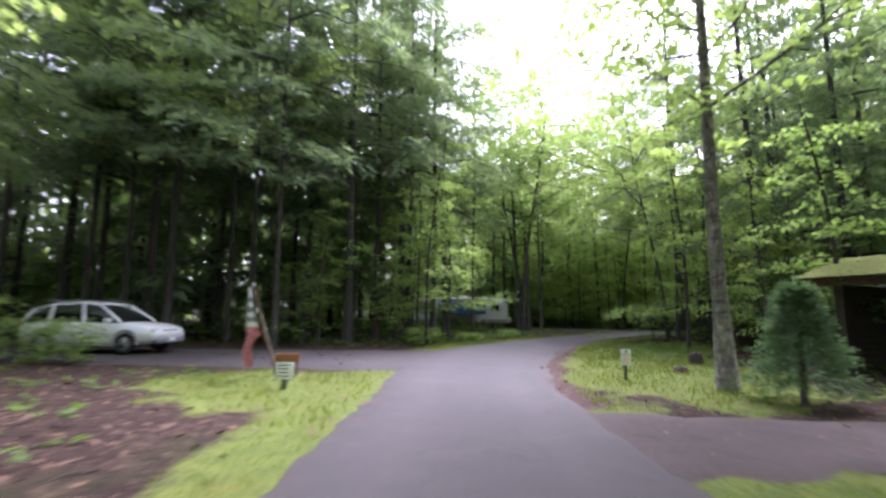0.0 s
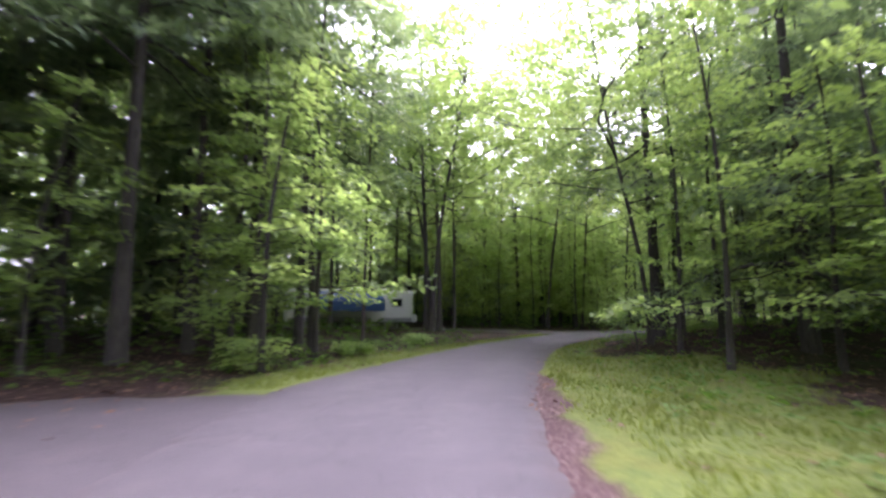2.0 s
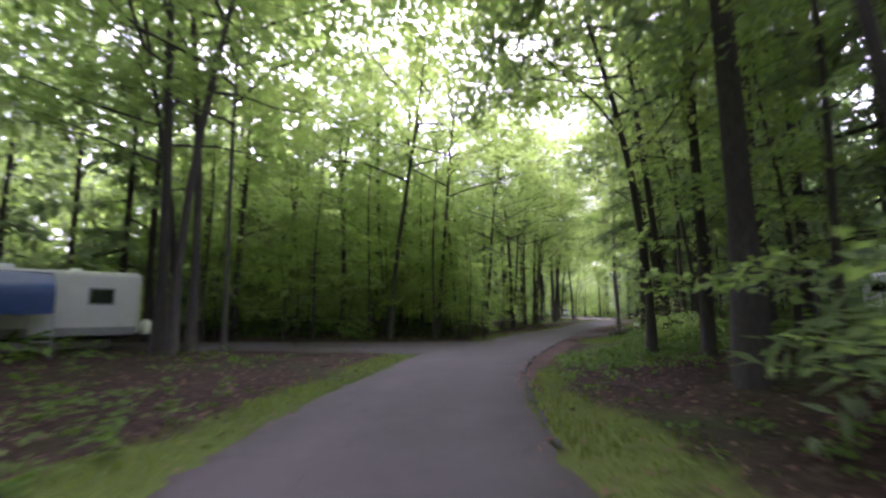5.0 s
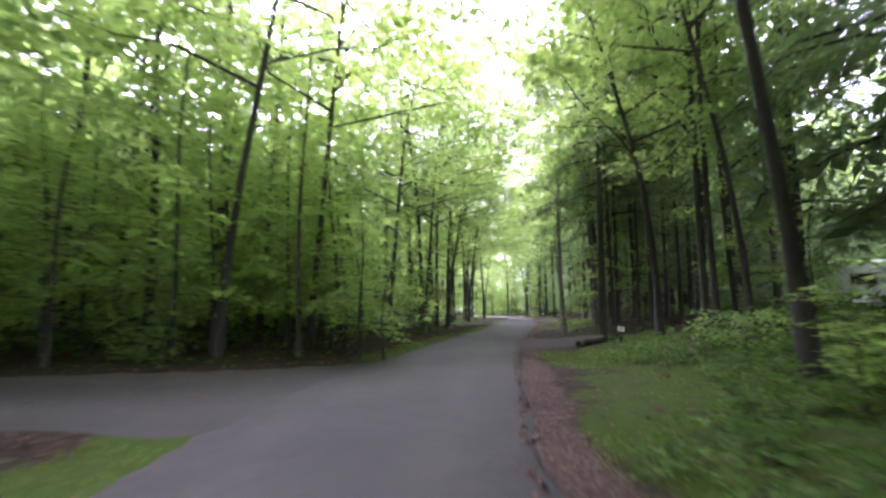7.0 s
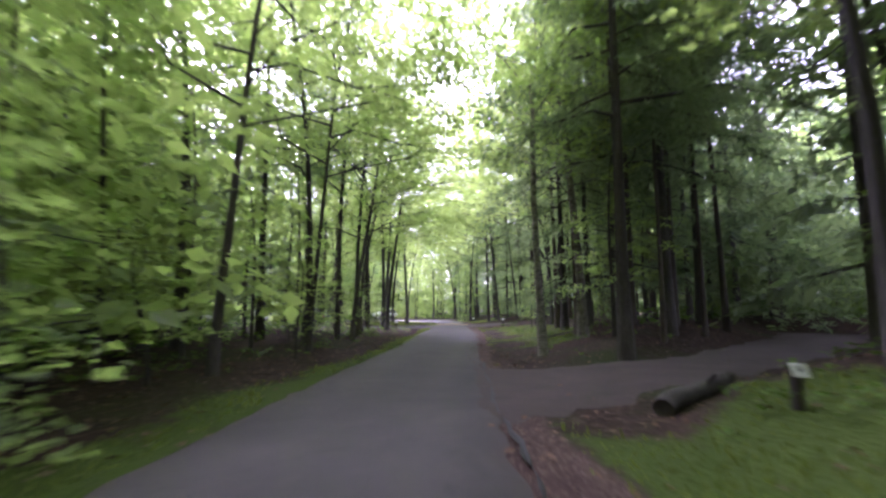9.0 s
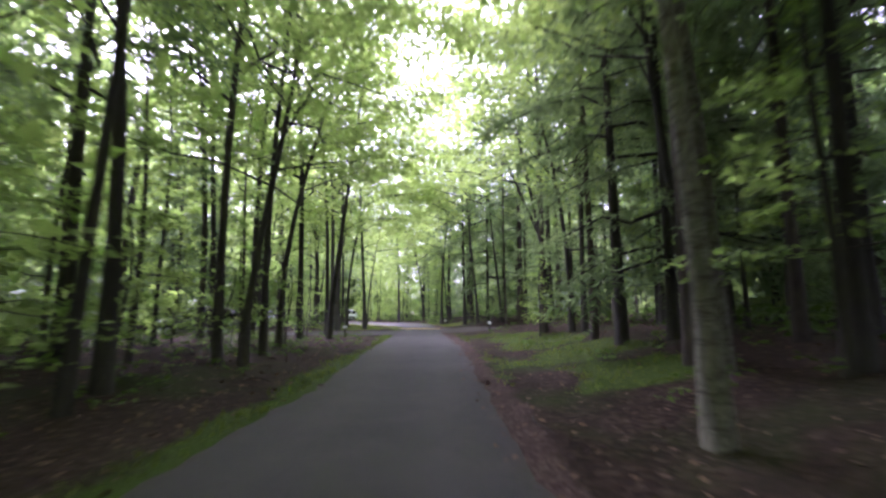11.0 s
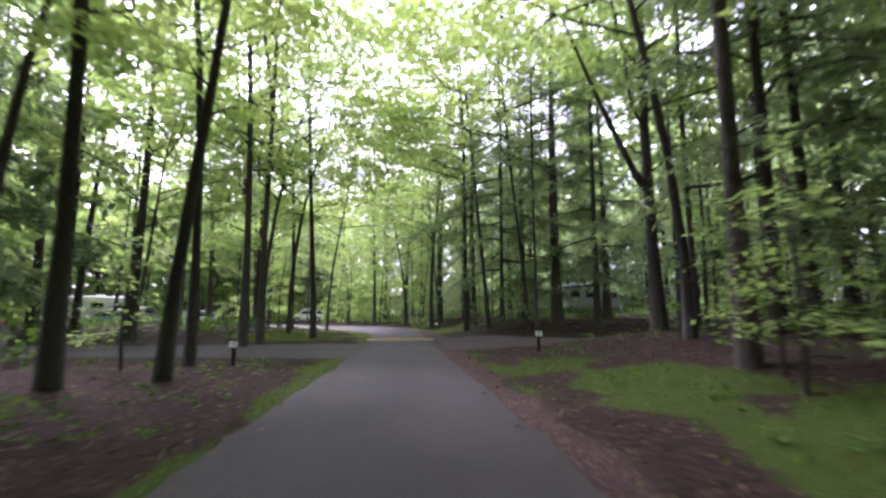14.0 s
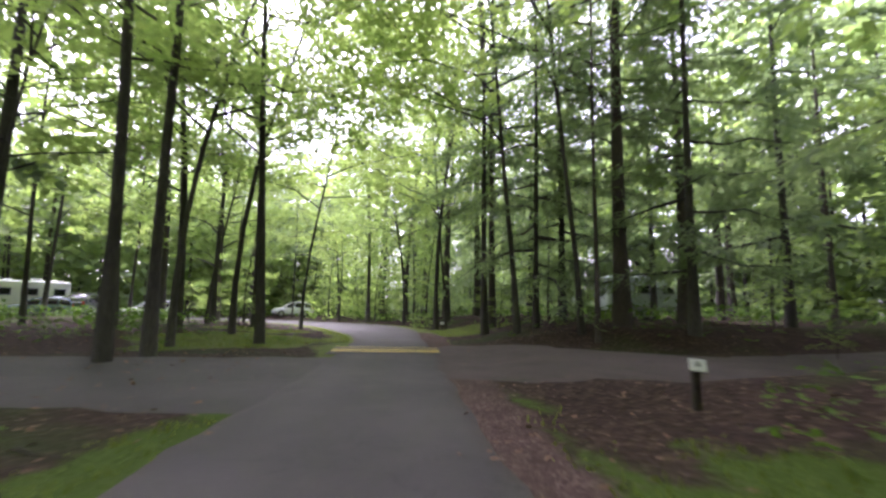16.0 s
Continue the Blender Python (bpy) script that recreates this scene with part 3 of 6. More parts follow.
def sprays(rng, centres, ways, count, size, spread, shape=0.55, fan=0.9, droop=0.15):
    """Leaves set left and right along little twigs: each a four-cornered blade."""
    n = len(centres)
    way = unit(ways + rng.normal(0, 0.25, (n, 3)) * [1, 1, 0.5])
    up = unit(np.array([0, 0, 1.0]) + rng.normal(0, 0.28, (n, 3)))
    side = unit(np.cross(way, up))
    up = np.cross(side, way)
    k = np.arange(count)
    s = (k / max(1, count - 1))[None, :, None]
    lr = np.where(k % 2, 1.0, -1.0)[None, :, None]
    base = centres[:, None] + way[:, None] * (s - 0.4) * spread - up[:, None] * droop * spread * s**2
    base = base + rng.normal(0, 0.05 * spread, base.shape)
    d = unit(way[:, None] * (1 - fan * 0.5) + side[:, None] * lr * fan + up[:, None] * rng.normal(-0.1, 0.3, (n, count, 1)))
    w = unit(np.cross(d, up[:, None] + rng.normal(0, 0.35, (n, count, 3))))
    ln = size * rng.uniform(0.65, 1.3, (n, count, 1))
    sag = up[:, None] * ln * 0.12
    p0 = base
    p1 = base + d * ln * 0.45 + w * ln * shape * 0.5
    p2 = base + d * ln - sag
    p3 = base + d * ln * 0.45 - w * ln * shape * 0.5
    return np.stack([p0, p1, p2, p3], 2).reshape(-1, 4, 3)


def trunk_line(rng, height, lean, wobble, steps=9):
    z = np.linspace(-0.25, height, steps)
    t = (z / height).clip(0)
    a = rng.uniform(0, 6.28)
    x = lean[0] * t**1.6 + wobble * np.sin(t * 4.2 + a) * t
    y = lean[1] * t**1.6 + wobble * np.cos(t * 3.6 + a) * t
    return np.stack([x, y, z], -1)


def trunk_radii(r, line, flare=1.5):
    z = line[:, 2]
    t = (z / z[-1]).clip(0)
    return 0.82 * r * (1 - 0.9 * t) * (1 + (flare - 1) * np.exp(-np.maximum(z, 0) / 0.35)) + 0.012


def limb_points(rng, start, heading, rise, length, sag, steps=5):
    s = np.linspace(0, 1, steps)[:, None]
    d = np.array([math.cos(heading) * math.cos(rise), math.sin(heading) * math.cos(rise), math.sin(rise)])
    p = start + d * length * s
    p[:, 2] += (-sag * length * s**2)[:, 0]
    p[1:] += rng.normal(0, 0.05 * length, (steps - 1, 3)) * [1, 1, 0.5]
    return p


def tree_meshes(name, seed, kind, height, r, lean=(0, 0), low=None, reach=3.6, detail=1.0, leaf=None, fork=False, crook=False):
    """Meshes of one tree: trunk, limbs and crown."""
    rng = np.random.default_rng(seed)
    line = trunk_line(rng, height, lean, {"hemlock": 0.12, "pine": 0.22, "broad": 0.5, "canopy": 0.45}.get(kind, 0.25), 9)
    trunk = Geo().tube(line, trunk_radii(r, line), 9)
    limbs, centres, ways = Geo(), [], []
    low = low if low is not None else {"broad": 4.0, "hemlock": 2.2, "pine": 7.5, "maple": 1.5, "sapling": 0.9, "canopy": 5.5}[kind]
    if kind == "canopy":
        heads = [(z, rng.uniform(0.1, 0.6)) for z in np.linspace(low, height * 0.97, 18)]
        kind = "broad"
    elif kind == "broad":
        heads = [(z, rng.uniform(0.35, 0.85)) for z in np.linspace(low, height * 0.97, int(19 * (0.6 + 0.4 * detail)))]
    elif kind in ("sapling", "maple"):
        heads = [(z, rng.uniform(0.05, 0.35)) for z in np.linspace(low, height * 0.95, 11 if kind == "sapling" else 17)]
    else:
        heads = [(z, rng.uniform(-0.12, 0.12) if kind == "hemlock" else rng.uniform(0.0, 0.35)) for z in np.linspace(low, height * 0.97, int((34 if kind == "hemlock" else 22) * (0.55 + 0.45 * detail)))]
    turn = rng.uniform(0, 6.28)
    for k, (z, rise) in enumerate(heads):
        t = z / height
        start = np.array([np.interp(z, line[:, 2], line[:, i]) for i in range(3)])
        turn += 2.4 + rng.normal(0, 0.4)
        u = (z - low) / max(0.1, height - low)
        if kind == "broad":
            ln = reach * (0.55 + 0.75 * math.sin(math.pi * min(1, 0.18 + 0.8 * u))) * rng.uniform(0.65, 1.15)
            sag = 0.12
        elif kind == "hemlock":
            ln = reach * (1.06 - u) ** 0.45 * rng.uniform(0.6, 1.15) + 0.3
            sag = 0.28
        elif kind == "pine":
            ln = reach * (0.45 + 0.8 * math.sin(math.pi * min(1, 0.15 + 0.85 * u))) * rng.uniform(0.55, 1.1)
            sag = 0.1
        else:
            ln = reach * (1.0 - 0.65 * u) * rng.uniform(0.6, 1.2)
            sag = 0.15
        p = limb_points(rng, start, turn, rise, ln, sag)
        rr = max(0.008, r * 0.34 * (1 - 0.75 * t)) * (ln / reach)
        limbs.tube(p if detail > 0.7 else p[::2], np.linspace(rr, 0.006, 5 if detail > 0.7 else 3), 4 if detail > 0.7 else 3, False)
        per = {"broad": 8.6, "hemlock": 9.0, "pine": 10.0, "maple": 10.0, "sapling": 8.0}[kind]
        m = max(3, int(per * ln * (0.28 + 0.72 * detail)))
        if z > 16 and detail > 0.7:
            m = max(3, int(m * 0.5))
        s = rng.uniform(0.28 if kind == "broad" else 0.14, 1.08, m)
        pos = np.stack([np.interp(s, np.linspace(0, 1, 5), p[:, i]) for i in range(3)], -1)
        out = unit(p[-1] - p[0])
        wide = (0.30 if kind == "broad" else 0.2) * ln * (1.15 - s * 0.6)[:, None]
        flat = np.cross(out, [0, 0, 1.0])
        pos = pos + flat * rng.normal(0, 1, (m, 1)) * wide * 0.75 + rng.normal(0, 0.10 if kind != "broad" else 0.28, (m, 3))
        sd = np.sign((pos - p[0]) @ flat)[:, None]
        centres.append(pos)
        ways.append(out + flat * sd * 0.6)
        if kind in ("broad", "pine") and z > low + 0.5 and detail > 0.7:
            q = limb_points(rng, p[2], turn + rng.choice([-0.7, 0.7]), rise * 0.7, ln * 0.55, sag, 4)
            limbs.tube(q, np.linspace(rr * 0.5, 0.005, 4), 4, False)
    if kind in ("pine", "hemlock"):
        for z in np.linspace(1.6, low, 7 if kind == "pine" else 3):
            start = np.array([np.interp(z, line[:, 2], line[:, i]) for i in range(3)])
            q = limb_points(rng, start, rng.uniform(0, 6.28), rng.uniform(-0.2, 0.3), rng.uniform(0.4, 1.3), 0.1, 3)
            limbs.tube(q, [0.014, 0.009, 0.004], 4, False)
    if fork:
        a = line[4]
        if crook:
            a = np.array([np.interp(4.6, line[:, 2], line[:, i]) for i in range(3)])
            way = np.array([-0.98, 1.78, 0])
            q = np.stack([a + way * (0.1 + 1.25 * s ** 0.8) * s ** 0.35 + np.array([0, 0, 6.5 * s ** 1.25]) for s in np.linspace(0, 1, 8)])
            limbs.tube(q, np.linspace(r * 0.62, 0.03, 8), 7, False)
        else:
            q = np.stack([a + (line[-1] - a) * s + np.array([0.55, 0.1, 0]) * math.sin(s * 1.6) for s in np.linspace(0, 1, 6)])
            limbs.tube(q, np.linspace(r * 0.42, 0.03, 6), 7, False)
    centres, ways = np.concatenate(centres), np.concatenate(ways)
    ok = centres[:, 2] > 0.25
    centres, ways = centres[ok], ways[ok]
    if kind in ("broad", "sapling", "maple"):
        size = {"broad": 0.215, "maple": 0.16, "sapling": 0.13}[kind] if detail > 0.7 else 0.5
        blades = sprays(rng, centres, ways, 7 if detail > 0.7 else 5, size, 0.75 if kind == "broad" else 0.6, 0.66, 0.85)
    else:
        size = 0.32 if detail > 0.7 else 0.65
        blades = sprays(rng, centres, ways, 9 if detail > 0.7 else 6, size, 0.9, 0.23 if detail > 0.7 else 0.4, 0.75, 0.25)
    wood = {"broad": M_BARK, "hemlock": M_BARK, "pine": M_BARK_BROWN, "maple": M_BARK, "sapling": M_BARK}[kind]
    leaf = leaf or {"broad": M_LEAF, "hemlock": M_NEEDLE, "pine": M_NEEDLE, "maple": M_MAPLE, "sapling": M_MAPLE}[kind]
    return (trunk.mesh(name + "_trunk", wood, True), limbs.mesh(name + "_limbs", wood, True), Geo().quads(blades).mesh(name + "_crown", leaf))


TREE_WORDS = {
    "broad": ("broadleaf_tree", "tall broadleaf tree with dark trunk and green leaves", "tree", "broadleaf trees in the woods"),
    "canopy": ("broadleaf_tree", "leaning broadleaf tree arching its branches over the road", "tree", "broadleaf trees arching over the road"),
    "hemlock": ("hemlock_tree", "dark hemlock tree with drooping feathery branches", "tree", "hemlocks in the woods"),
    "pine": ("pine_tree", "straight conifer with bare brown lower trunk", "tree", "conifers in the woods"),
    "maple": ("young_maple", "young maple with low spreading bright green branches", "tree", "young maples by the road"),
    "sapling": ("sapling", "young understory tree with layered bright green leaves", "sapling", "saplings under the trees"),
}
LIBRARY = {}


def build_library():
    rng = random.Random(4)
    for kind, n in (("broad", 6), ("canopy", 3), ("hemlock", 6), ("pine", 4), ("maple", 4), ("sapling", 5)):
        for detail in ((1.0, 0.25) if kind not in ("sapling", "maple", "canopy") else (1.0,)):
            for i in range(n if detail == 1.0 else 3):
                h = {"canopy": rng.uniform(13.5, 16), "broad": rng.uniform(19, 24), "hemlock": rng.uniform(17, 22), "pine": rng.uniform(20, 24), "maple": rng.uniform(7, 10), "sapling": rng.uniform(2.6, 5.0)}[kind]
                r = {"canopy": 0.17, "broad": 0.2, "hemlock": 0.22, "pine": 0.2, "maple": 0.08, "sapling": 0.035}[kind]
                high = i >= n // 2 and detail == 1.0
                low = {"canopy": rng.uniform(5.2, 6.2), "broad": rng.uniform(5.2, 6.6) if high else rng.uniform(3.0, 5.2), "hemlock": rng.uniform(5.0, 6.2) if high else rng.uniform(1.8, 3.4), "pine": rng.uniform(5.5, 7.5), "maple": rng.uniform(1.2, 1.9), "sapling": 0.8}[kind]
                reach = {"canopy": rng.uniform(4.9, 5.5), "broad": rng.uniform(3.9, 4.9), "hemlock": rng.uniform(3.0, 3.9), "pine": rng.uniform(2.6, 3.4), "maple": rng.uniform(2.1, 2.7), "sapling": rng.uniform(1.2, 1.9)}[kind]
                lean = (rng.uniform(-1.5, 1.5), rng.uniform(-1.5, 1.5)) if kind == "broad" else (2.0, rng.uniform(-0.4, 0.4)) if kind == "canopy" else (rng.uniform(-0.3, 0.3), rng.uniform(-0.3, 0.3))
                meshes = tree_meshes(f"{kind}{i}{detail}", 100 + i * 7 + hash_kind(kind) + int(detail * 10), kind, h, r, lean, low, reach, detail, fork=kind == "broad" and i % 2 == 1 and detail == 1.0)
                LIBRARY.setdefault((kind, detail == 1.0), []).append((meshes, h, r))


def hash_kind(kind):
    return sum(map(ord, kind))


def plant_tree(kind, x, y, r=None, scale=1.0, fine=True, pick=None, turn=None, rng=random.Random(11), label=None):
    variants = LIBRARY[(kind, fine or kind in ("sapling", "maple", "canopy"))]
    if fine and kind in ("broad", "hemlock") and float(off_hard(x, y, MAIN)[0]) < 4.7:
        variants = variants[len(variants) // 2:]
    (trunk, limbs, crown), h, base = variants[(pick if pick is not None else rng.randrange(len(variants))) % len(variants)]
    name, words, category, group = TREE_WORDS[kind]
    tree = thing(name, label or words, category, group)
    tree.matrix_basis = pose(x, y, gz(x, y), 0, 0, rng.uniform(0, 360) if turn is None else turn) @ Matrix.Diagonal((scale, scale, scale * rng.uniform(0.93, 1.07), 1))
    thick = (r / (base * scale)) if r else rng.uniform(0.6, 1.25)
    t = part("trunk", trunk, None, tree)
    t.matrix_basis = Matrix.Diagonal((1, 1, 1, 1))
    if kind not in ("sapling", "maple"):
        t.data = trunk_of(trunk, thick)
    tagged(part("branchwork", limbs, None, tree), kind="stuff")
    part("crown", crown, None, tree)
    return tree


TRUNKS = {}


def trunk_of(mesh, thick):
    """The same trunk line, thicker or thinner about its own axis, in steps."""
    step = round(max(0.4, min(3.2, thick)) * 5) / 5
    key = (mesh.name, step)
    if key not in TRUNKS:
        me = mesh.copy()
        co = np.empty(len(me.vertices) * 3)
        me.vertices.foreach_get("co", co)
        co = co.reshape(-1, 9, 3)
        mid = co.mean(1, keepdims=True)
        me.vertices.foreach_set("co", (mid + (co - mid) * step).ravel())
        me.update()
        TRUNKS[key] = me
    return TRUNKS[key]


# kind, x, y, trunk radius: the trees that stand out along the way, and unseen hemlocks left of the start, added to
# darken that side
MARKED = [
    ("hemlock", -4.6, 23.8, 0.26), ("hemlock", -3.7, 26.5, 0.18), ("hemlock", -2.6, 30.6, 0.24), ("hemlock", -2.8, 34.3, 0.22), ("broad", 6.6, 42.4, 0.24), ("broad", 7.6, 42.9, 0.18),
    ("hemlock", 13.6, 27.4, 0.26), ("hemlock", 16.3, 29.5, 0.12), ("hemlock", 14.0, 21.2, 0.22), ("hemlock", 16.5, 23.5, 0.22),
    ("broad", 20.6, 30.2, 0.3), ("broad", 29.2, 36.8, 0.15), ("broad", 31.3, 37.2, 0.14), ("broad", 34.0, 37.0, 0.15), ("broad", 25.8, 35.5, 0.11), ("broad", 26.6, 36.0, 0.09), ("hemlock", 32.5, 42.0, 0.19), ("hemlock", 36.6, 43.2, 0.16), ("hemlock", 38.2, 42.0, 0.18), ("pine", 38.4, 45.4, 0.13), ("pine", 41.4, 42.4, 0.16), ("pine", 34.8, 42.6, 0.1), ("pine", 39.6, 43.6, 0.11), ("pine", 36.0, 41.8, 0.1), ("pine", 43.4, 40.8, 0.14), ("pine", 40.2, 41.2, 0.1), ("hemlock", -0.6, 29.2, 0.2), ("hemlock", -2.0, 27.6, 0.16),
    ("pine", 47.3, 46.4, 0.2), ("pine", 52.3, 49.6, 0.24), ("hemlock", 66.4, 58.4, 0.2), ("hemlock", 70.6, 61.6, 0.2), ("hemlock", 64.0, 48.6, 0.2), ("hemlock", 74.4, 55.0, 0.22), ("hemlock", 78.4, 61.0, 0.2), ("pine", 44.4, 48.7, 0.13), ("pine", 50.4, 52.6, 0.2), ("pine", 54.4, 51.8, 0.14), ("pine", 58.0, 50.6, 0.18), ("pine", 55.6, 39.3, 0.28), ("pine", 58.6, 53.6, 0.14),
    ("pine", 62.0, 51.2, 0.2), ("pine", 68.5, 44.5, 0.27), ("pine", 72.4, 59.1, 0.27), ("pine", 67.7, 60.9, 0.3), ("pine", 65.3, 61.3, 0.11), ("hemlock", 69.0, 64.8, 0.16), ("hemlock", 74.0, 69.2, 0.24),
    ("pine", 80.4, 47.7, 0.38), ("pine", 92.0, 50.8, 0.42), ("pine", 90.0, 57.0, 0.3), ("pine", 93.3, 65.5, 0.3), ("hemlock", 84.8, 75.4, 0.35), ("hemlock", 88.3, 72.0, 0.3), ("hemlock", 82.2, 67.4, 0.25),
    ("pine", 85.2, 43.0, 0.34), ("pine", 86.0, 39.0, 0.3), ("pine", 104, 45.0, 0.4), ("broad", 81.5, 76.5, 0.25), ("broad", 86, 83.5, 0.25), ("broad", 91.5, 90.5, 0.25), ("broad", 98, 96, 0.25), ("broad", 93, 86, 0.3),
    ("broad", 54.2, 70.3, 0.2), ("broad", 55.6, 70.9, 0.2), ("broad", 54.4, 79.4, 0.3), ("broad", 61.3, 79.2, 0.26), ("broad", 67.6, 81.8, 0.17), ("broad", 68.3, 86.8, 0.22), ("broad", 72.0, 91.6, 0.2),
    ("broad", 63.7, 90.9, 0.2), ("broad", 58.2, 86.5, 0.14), ("broad", 54.6, 91.0, 0.34), ("broad", 55.6, 87.8, 0.26), ("broad", 53.0, 96.0, 0.36), ("broad", 69.0, 94, 0.3), ("broad", 84.0, 86.4, 0.2),
    ("broad", 40.5, 64.5, 0.17), ("broad", 41.3, 64.9, 0.15), ("broad", 43.0, 64.3, 0.16), ("broad", 44.6, 62.9, 0.16), ("broad", 40.6, 71.8, 0.26), ("broad", 13.0, 68, 0.24), ("broad", 16.2, 64.6, 0.2),
    ("broad", 22.0, 54.3, 0.2), ("broad", 32.3, 54.0, 0.15), ("broad", 28.5, 56.5, 0.2), ("hemlock", 33.5, 59.0, 0.2), ("broad", 38.4, 57.6, 0.13), ("broad", 25.6, 64.5, 0.24),
    ("broad", 48.4, 64.9, 0.16), ("broad", 36.0, 56.4, 0.14), ("broad", 8.2, 2.6, 0.2), ("broad", 69.6, 67.6, 0.18), ("broad", 60.4, 72.4, 0.18), ("broad", 76.0, 74.2, 0.2), ("broad", 48.0, 50.0, 0.12),
    ("hemlock", -9.0, 29.0, 0.17), ("hemlock", -7.4, 26.5, 0.17), ("hemlock", -12.5, 27.0, 0.2), ("hemlock", -14.5, 23.5, 0.22), ("hemlock", -17.5, 24.5, 0.22), ("hemlock", -20.5, 26, 0.26), ("hemlock", -10.2, 23.0, 0.15), ("hemlock", -6.2, 33.5, 0.2),
    ("hemlock", -24, 27, 0.2), ("hemlock", -26, 22.5, 0.2), ("hemlock", -19, 30, 0.2), ("hemlock", -15, 31, 0.2), ("hemlock", -11.5, 33, 0.2), ("hemlock", -8.5, 36.5, 0.2), ("hemlock", -22, 34, 0.2), ("hemlock", -17, 36, 0.2),
    ("hemlock", -5, 39, 0.2), ("hemlock", -10.5, 41, 0.2), ("hemlock", -28, 31, 0.2), ("broad", -14, 39, 0.2), ("hemlock", -6.6, 38.0, 0.2), ("broad", -4.4, 37.0, 0.2), ("broad", 10.5, 51.6, 0.2), ("broad", -4.6, 43.2, 0.2), ("broad", 16.6, 51.5, 0.2), ("broad", -20, 42, 0.2), ("broad", -7, 47, 0.2), ("broad", 9.5, 56, 0.2), ("broad", 14.5, 55, 0.2),
    ("hemlock", 19, 26.5, 0.2), ("hemlock", 22, 27.6, 0.2), ("hemlock", 18.6, 20.5, 0.2), ("hemlock", 24, 23.6, 0.2), ("hemlock", 27, 27.5, 0.2), ("hemlock", 15.4, 18.2, 0.2), ("hemlock", 21, 16.5, 0.2), ("hemlock", 30, 31.5, 0.2), ("hemlock", 17, 14.5, 0.2),
    ("hemlock", 49, 43, 0.2), ("hemlock", 53.5, 45, 0.2), ("hemlock", 58, 43, 0.2), ("hemlock", 62, 46.6, 0.2), ("hemlock", 60.5, 39, 0.2), ("hemlock", 65, 42, 0.2), ("hemlock", 71, 47, 0.2), ("hemlock", 52, 41, 0.18), ("hemlock", 55.5, 51.6, 0.16),
    ("broad", 19.4, 53.0, 0.2), ("broad", 17.0, 58.5, 0.2), ("broad", 22.5, 59.5, 0.2), ("broad", 27.0, 60.5, 0.2), ("broad", 32.0, 63.5, 0.2), ("broad", 36.5, 67.5, 0.2), ("broad", 30.0, 70.0, 0.2), ("broad", 20.0, 68.0, 0.2),
    ("broad", -8.4, 21.2, 0.16), ("broad", -13.6, 20.6, 0.16), ("broad", -19.4, 21.0, 0.18), ("hemlock", 33.2, 71.0, 0.2), ("hemlock", 29.6, 75.6, 0.2), ("hemlock", 34.0, 78.5, 0.2), ("hemlock", 46.8, 77.6, 0.2), ("hemlock", 49.6, 83.4, 0.2), ("hemlock", 26.6, 68.8, 0.2), ("hemlock", 53.6, 84.6, 0.2), ("hemlock", -4.0, 49.4, 0.2), ("hemlock", -8.5, 51.0, 0.2), ("hemlock", 0.4, 54.6, 0.2), ("hemlock", 5.4, 51.4, 0.2), ("hemlock", 7.4, 58.6, 0.2), ("hemlock", 12.0, 59.4, 0.2), ("hemlock", -12.5, 46.4, 0.2), ("hemlock", -15.0, 52.0, 0.2), ("hemlock", -9.6, 45.2, 0.18), ("hemlock", 18.4, 61.6, 0.2), ("hemlock", -11.6, 20.4, 0.2), ("hemlock", -16.0, 21.6, 0.2), ("hemlock", -13.0, 21.4, 0.18), ("hemlock", -22.0, 22.0, 0.22), ("hemlock", 24.5, 30.5, 0.2), ("hemlock", 50.6, 47.4, 0.15), ("hemlock", 46.0, 43.2, 0.16), ("hemlock", 43.8, 41.8, 0.2), ("hemlock", 56.6, 46.4, 0.15), ("hemlock", -14.4, 11.8, 0.2), ("hemlock", -7.6, -1.0, 0.2), ("hemlock", -9.4, -1.5, 0.2), ("hemlock", -6.2, -6.4, 0.2), ("hemlock", -12.6, 4.4, 0.2), ("hemlock", -14.6, -3.4, 0.2), ("hemlock", -18.4, 8.2, 0.2), ("hemlock", -20.4, 2.0, 0.2), ("hemlock", -19.6, 11.8, 0.2), ("hemlock", -5.4, -10.4, 0.2), ("hemlock", -24.0, 10.6, 0.2), ("hemlock", -7.0, 20.3, 0.16), ("pine", 38.6, 36.4, 0.2), ("hemlock", 42.0, 36.2, 0.2), ("pine", 35.6, 35.2, 0.16), ("hemlock", 31.4, 34.4, 0.2), ("pine", 49.6, 45.0, 0.18),
]
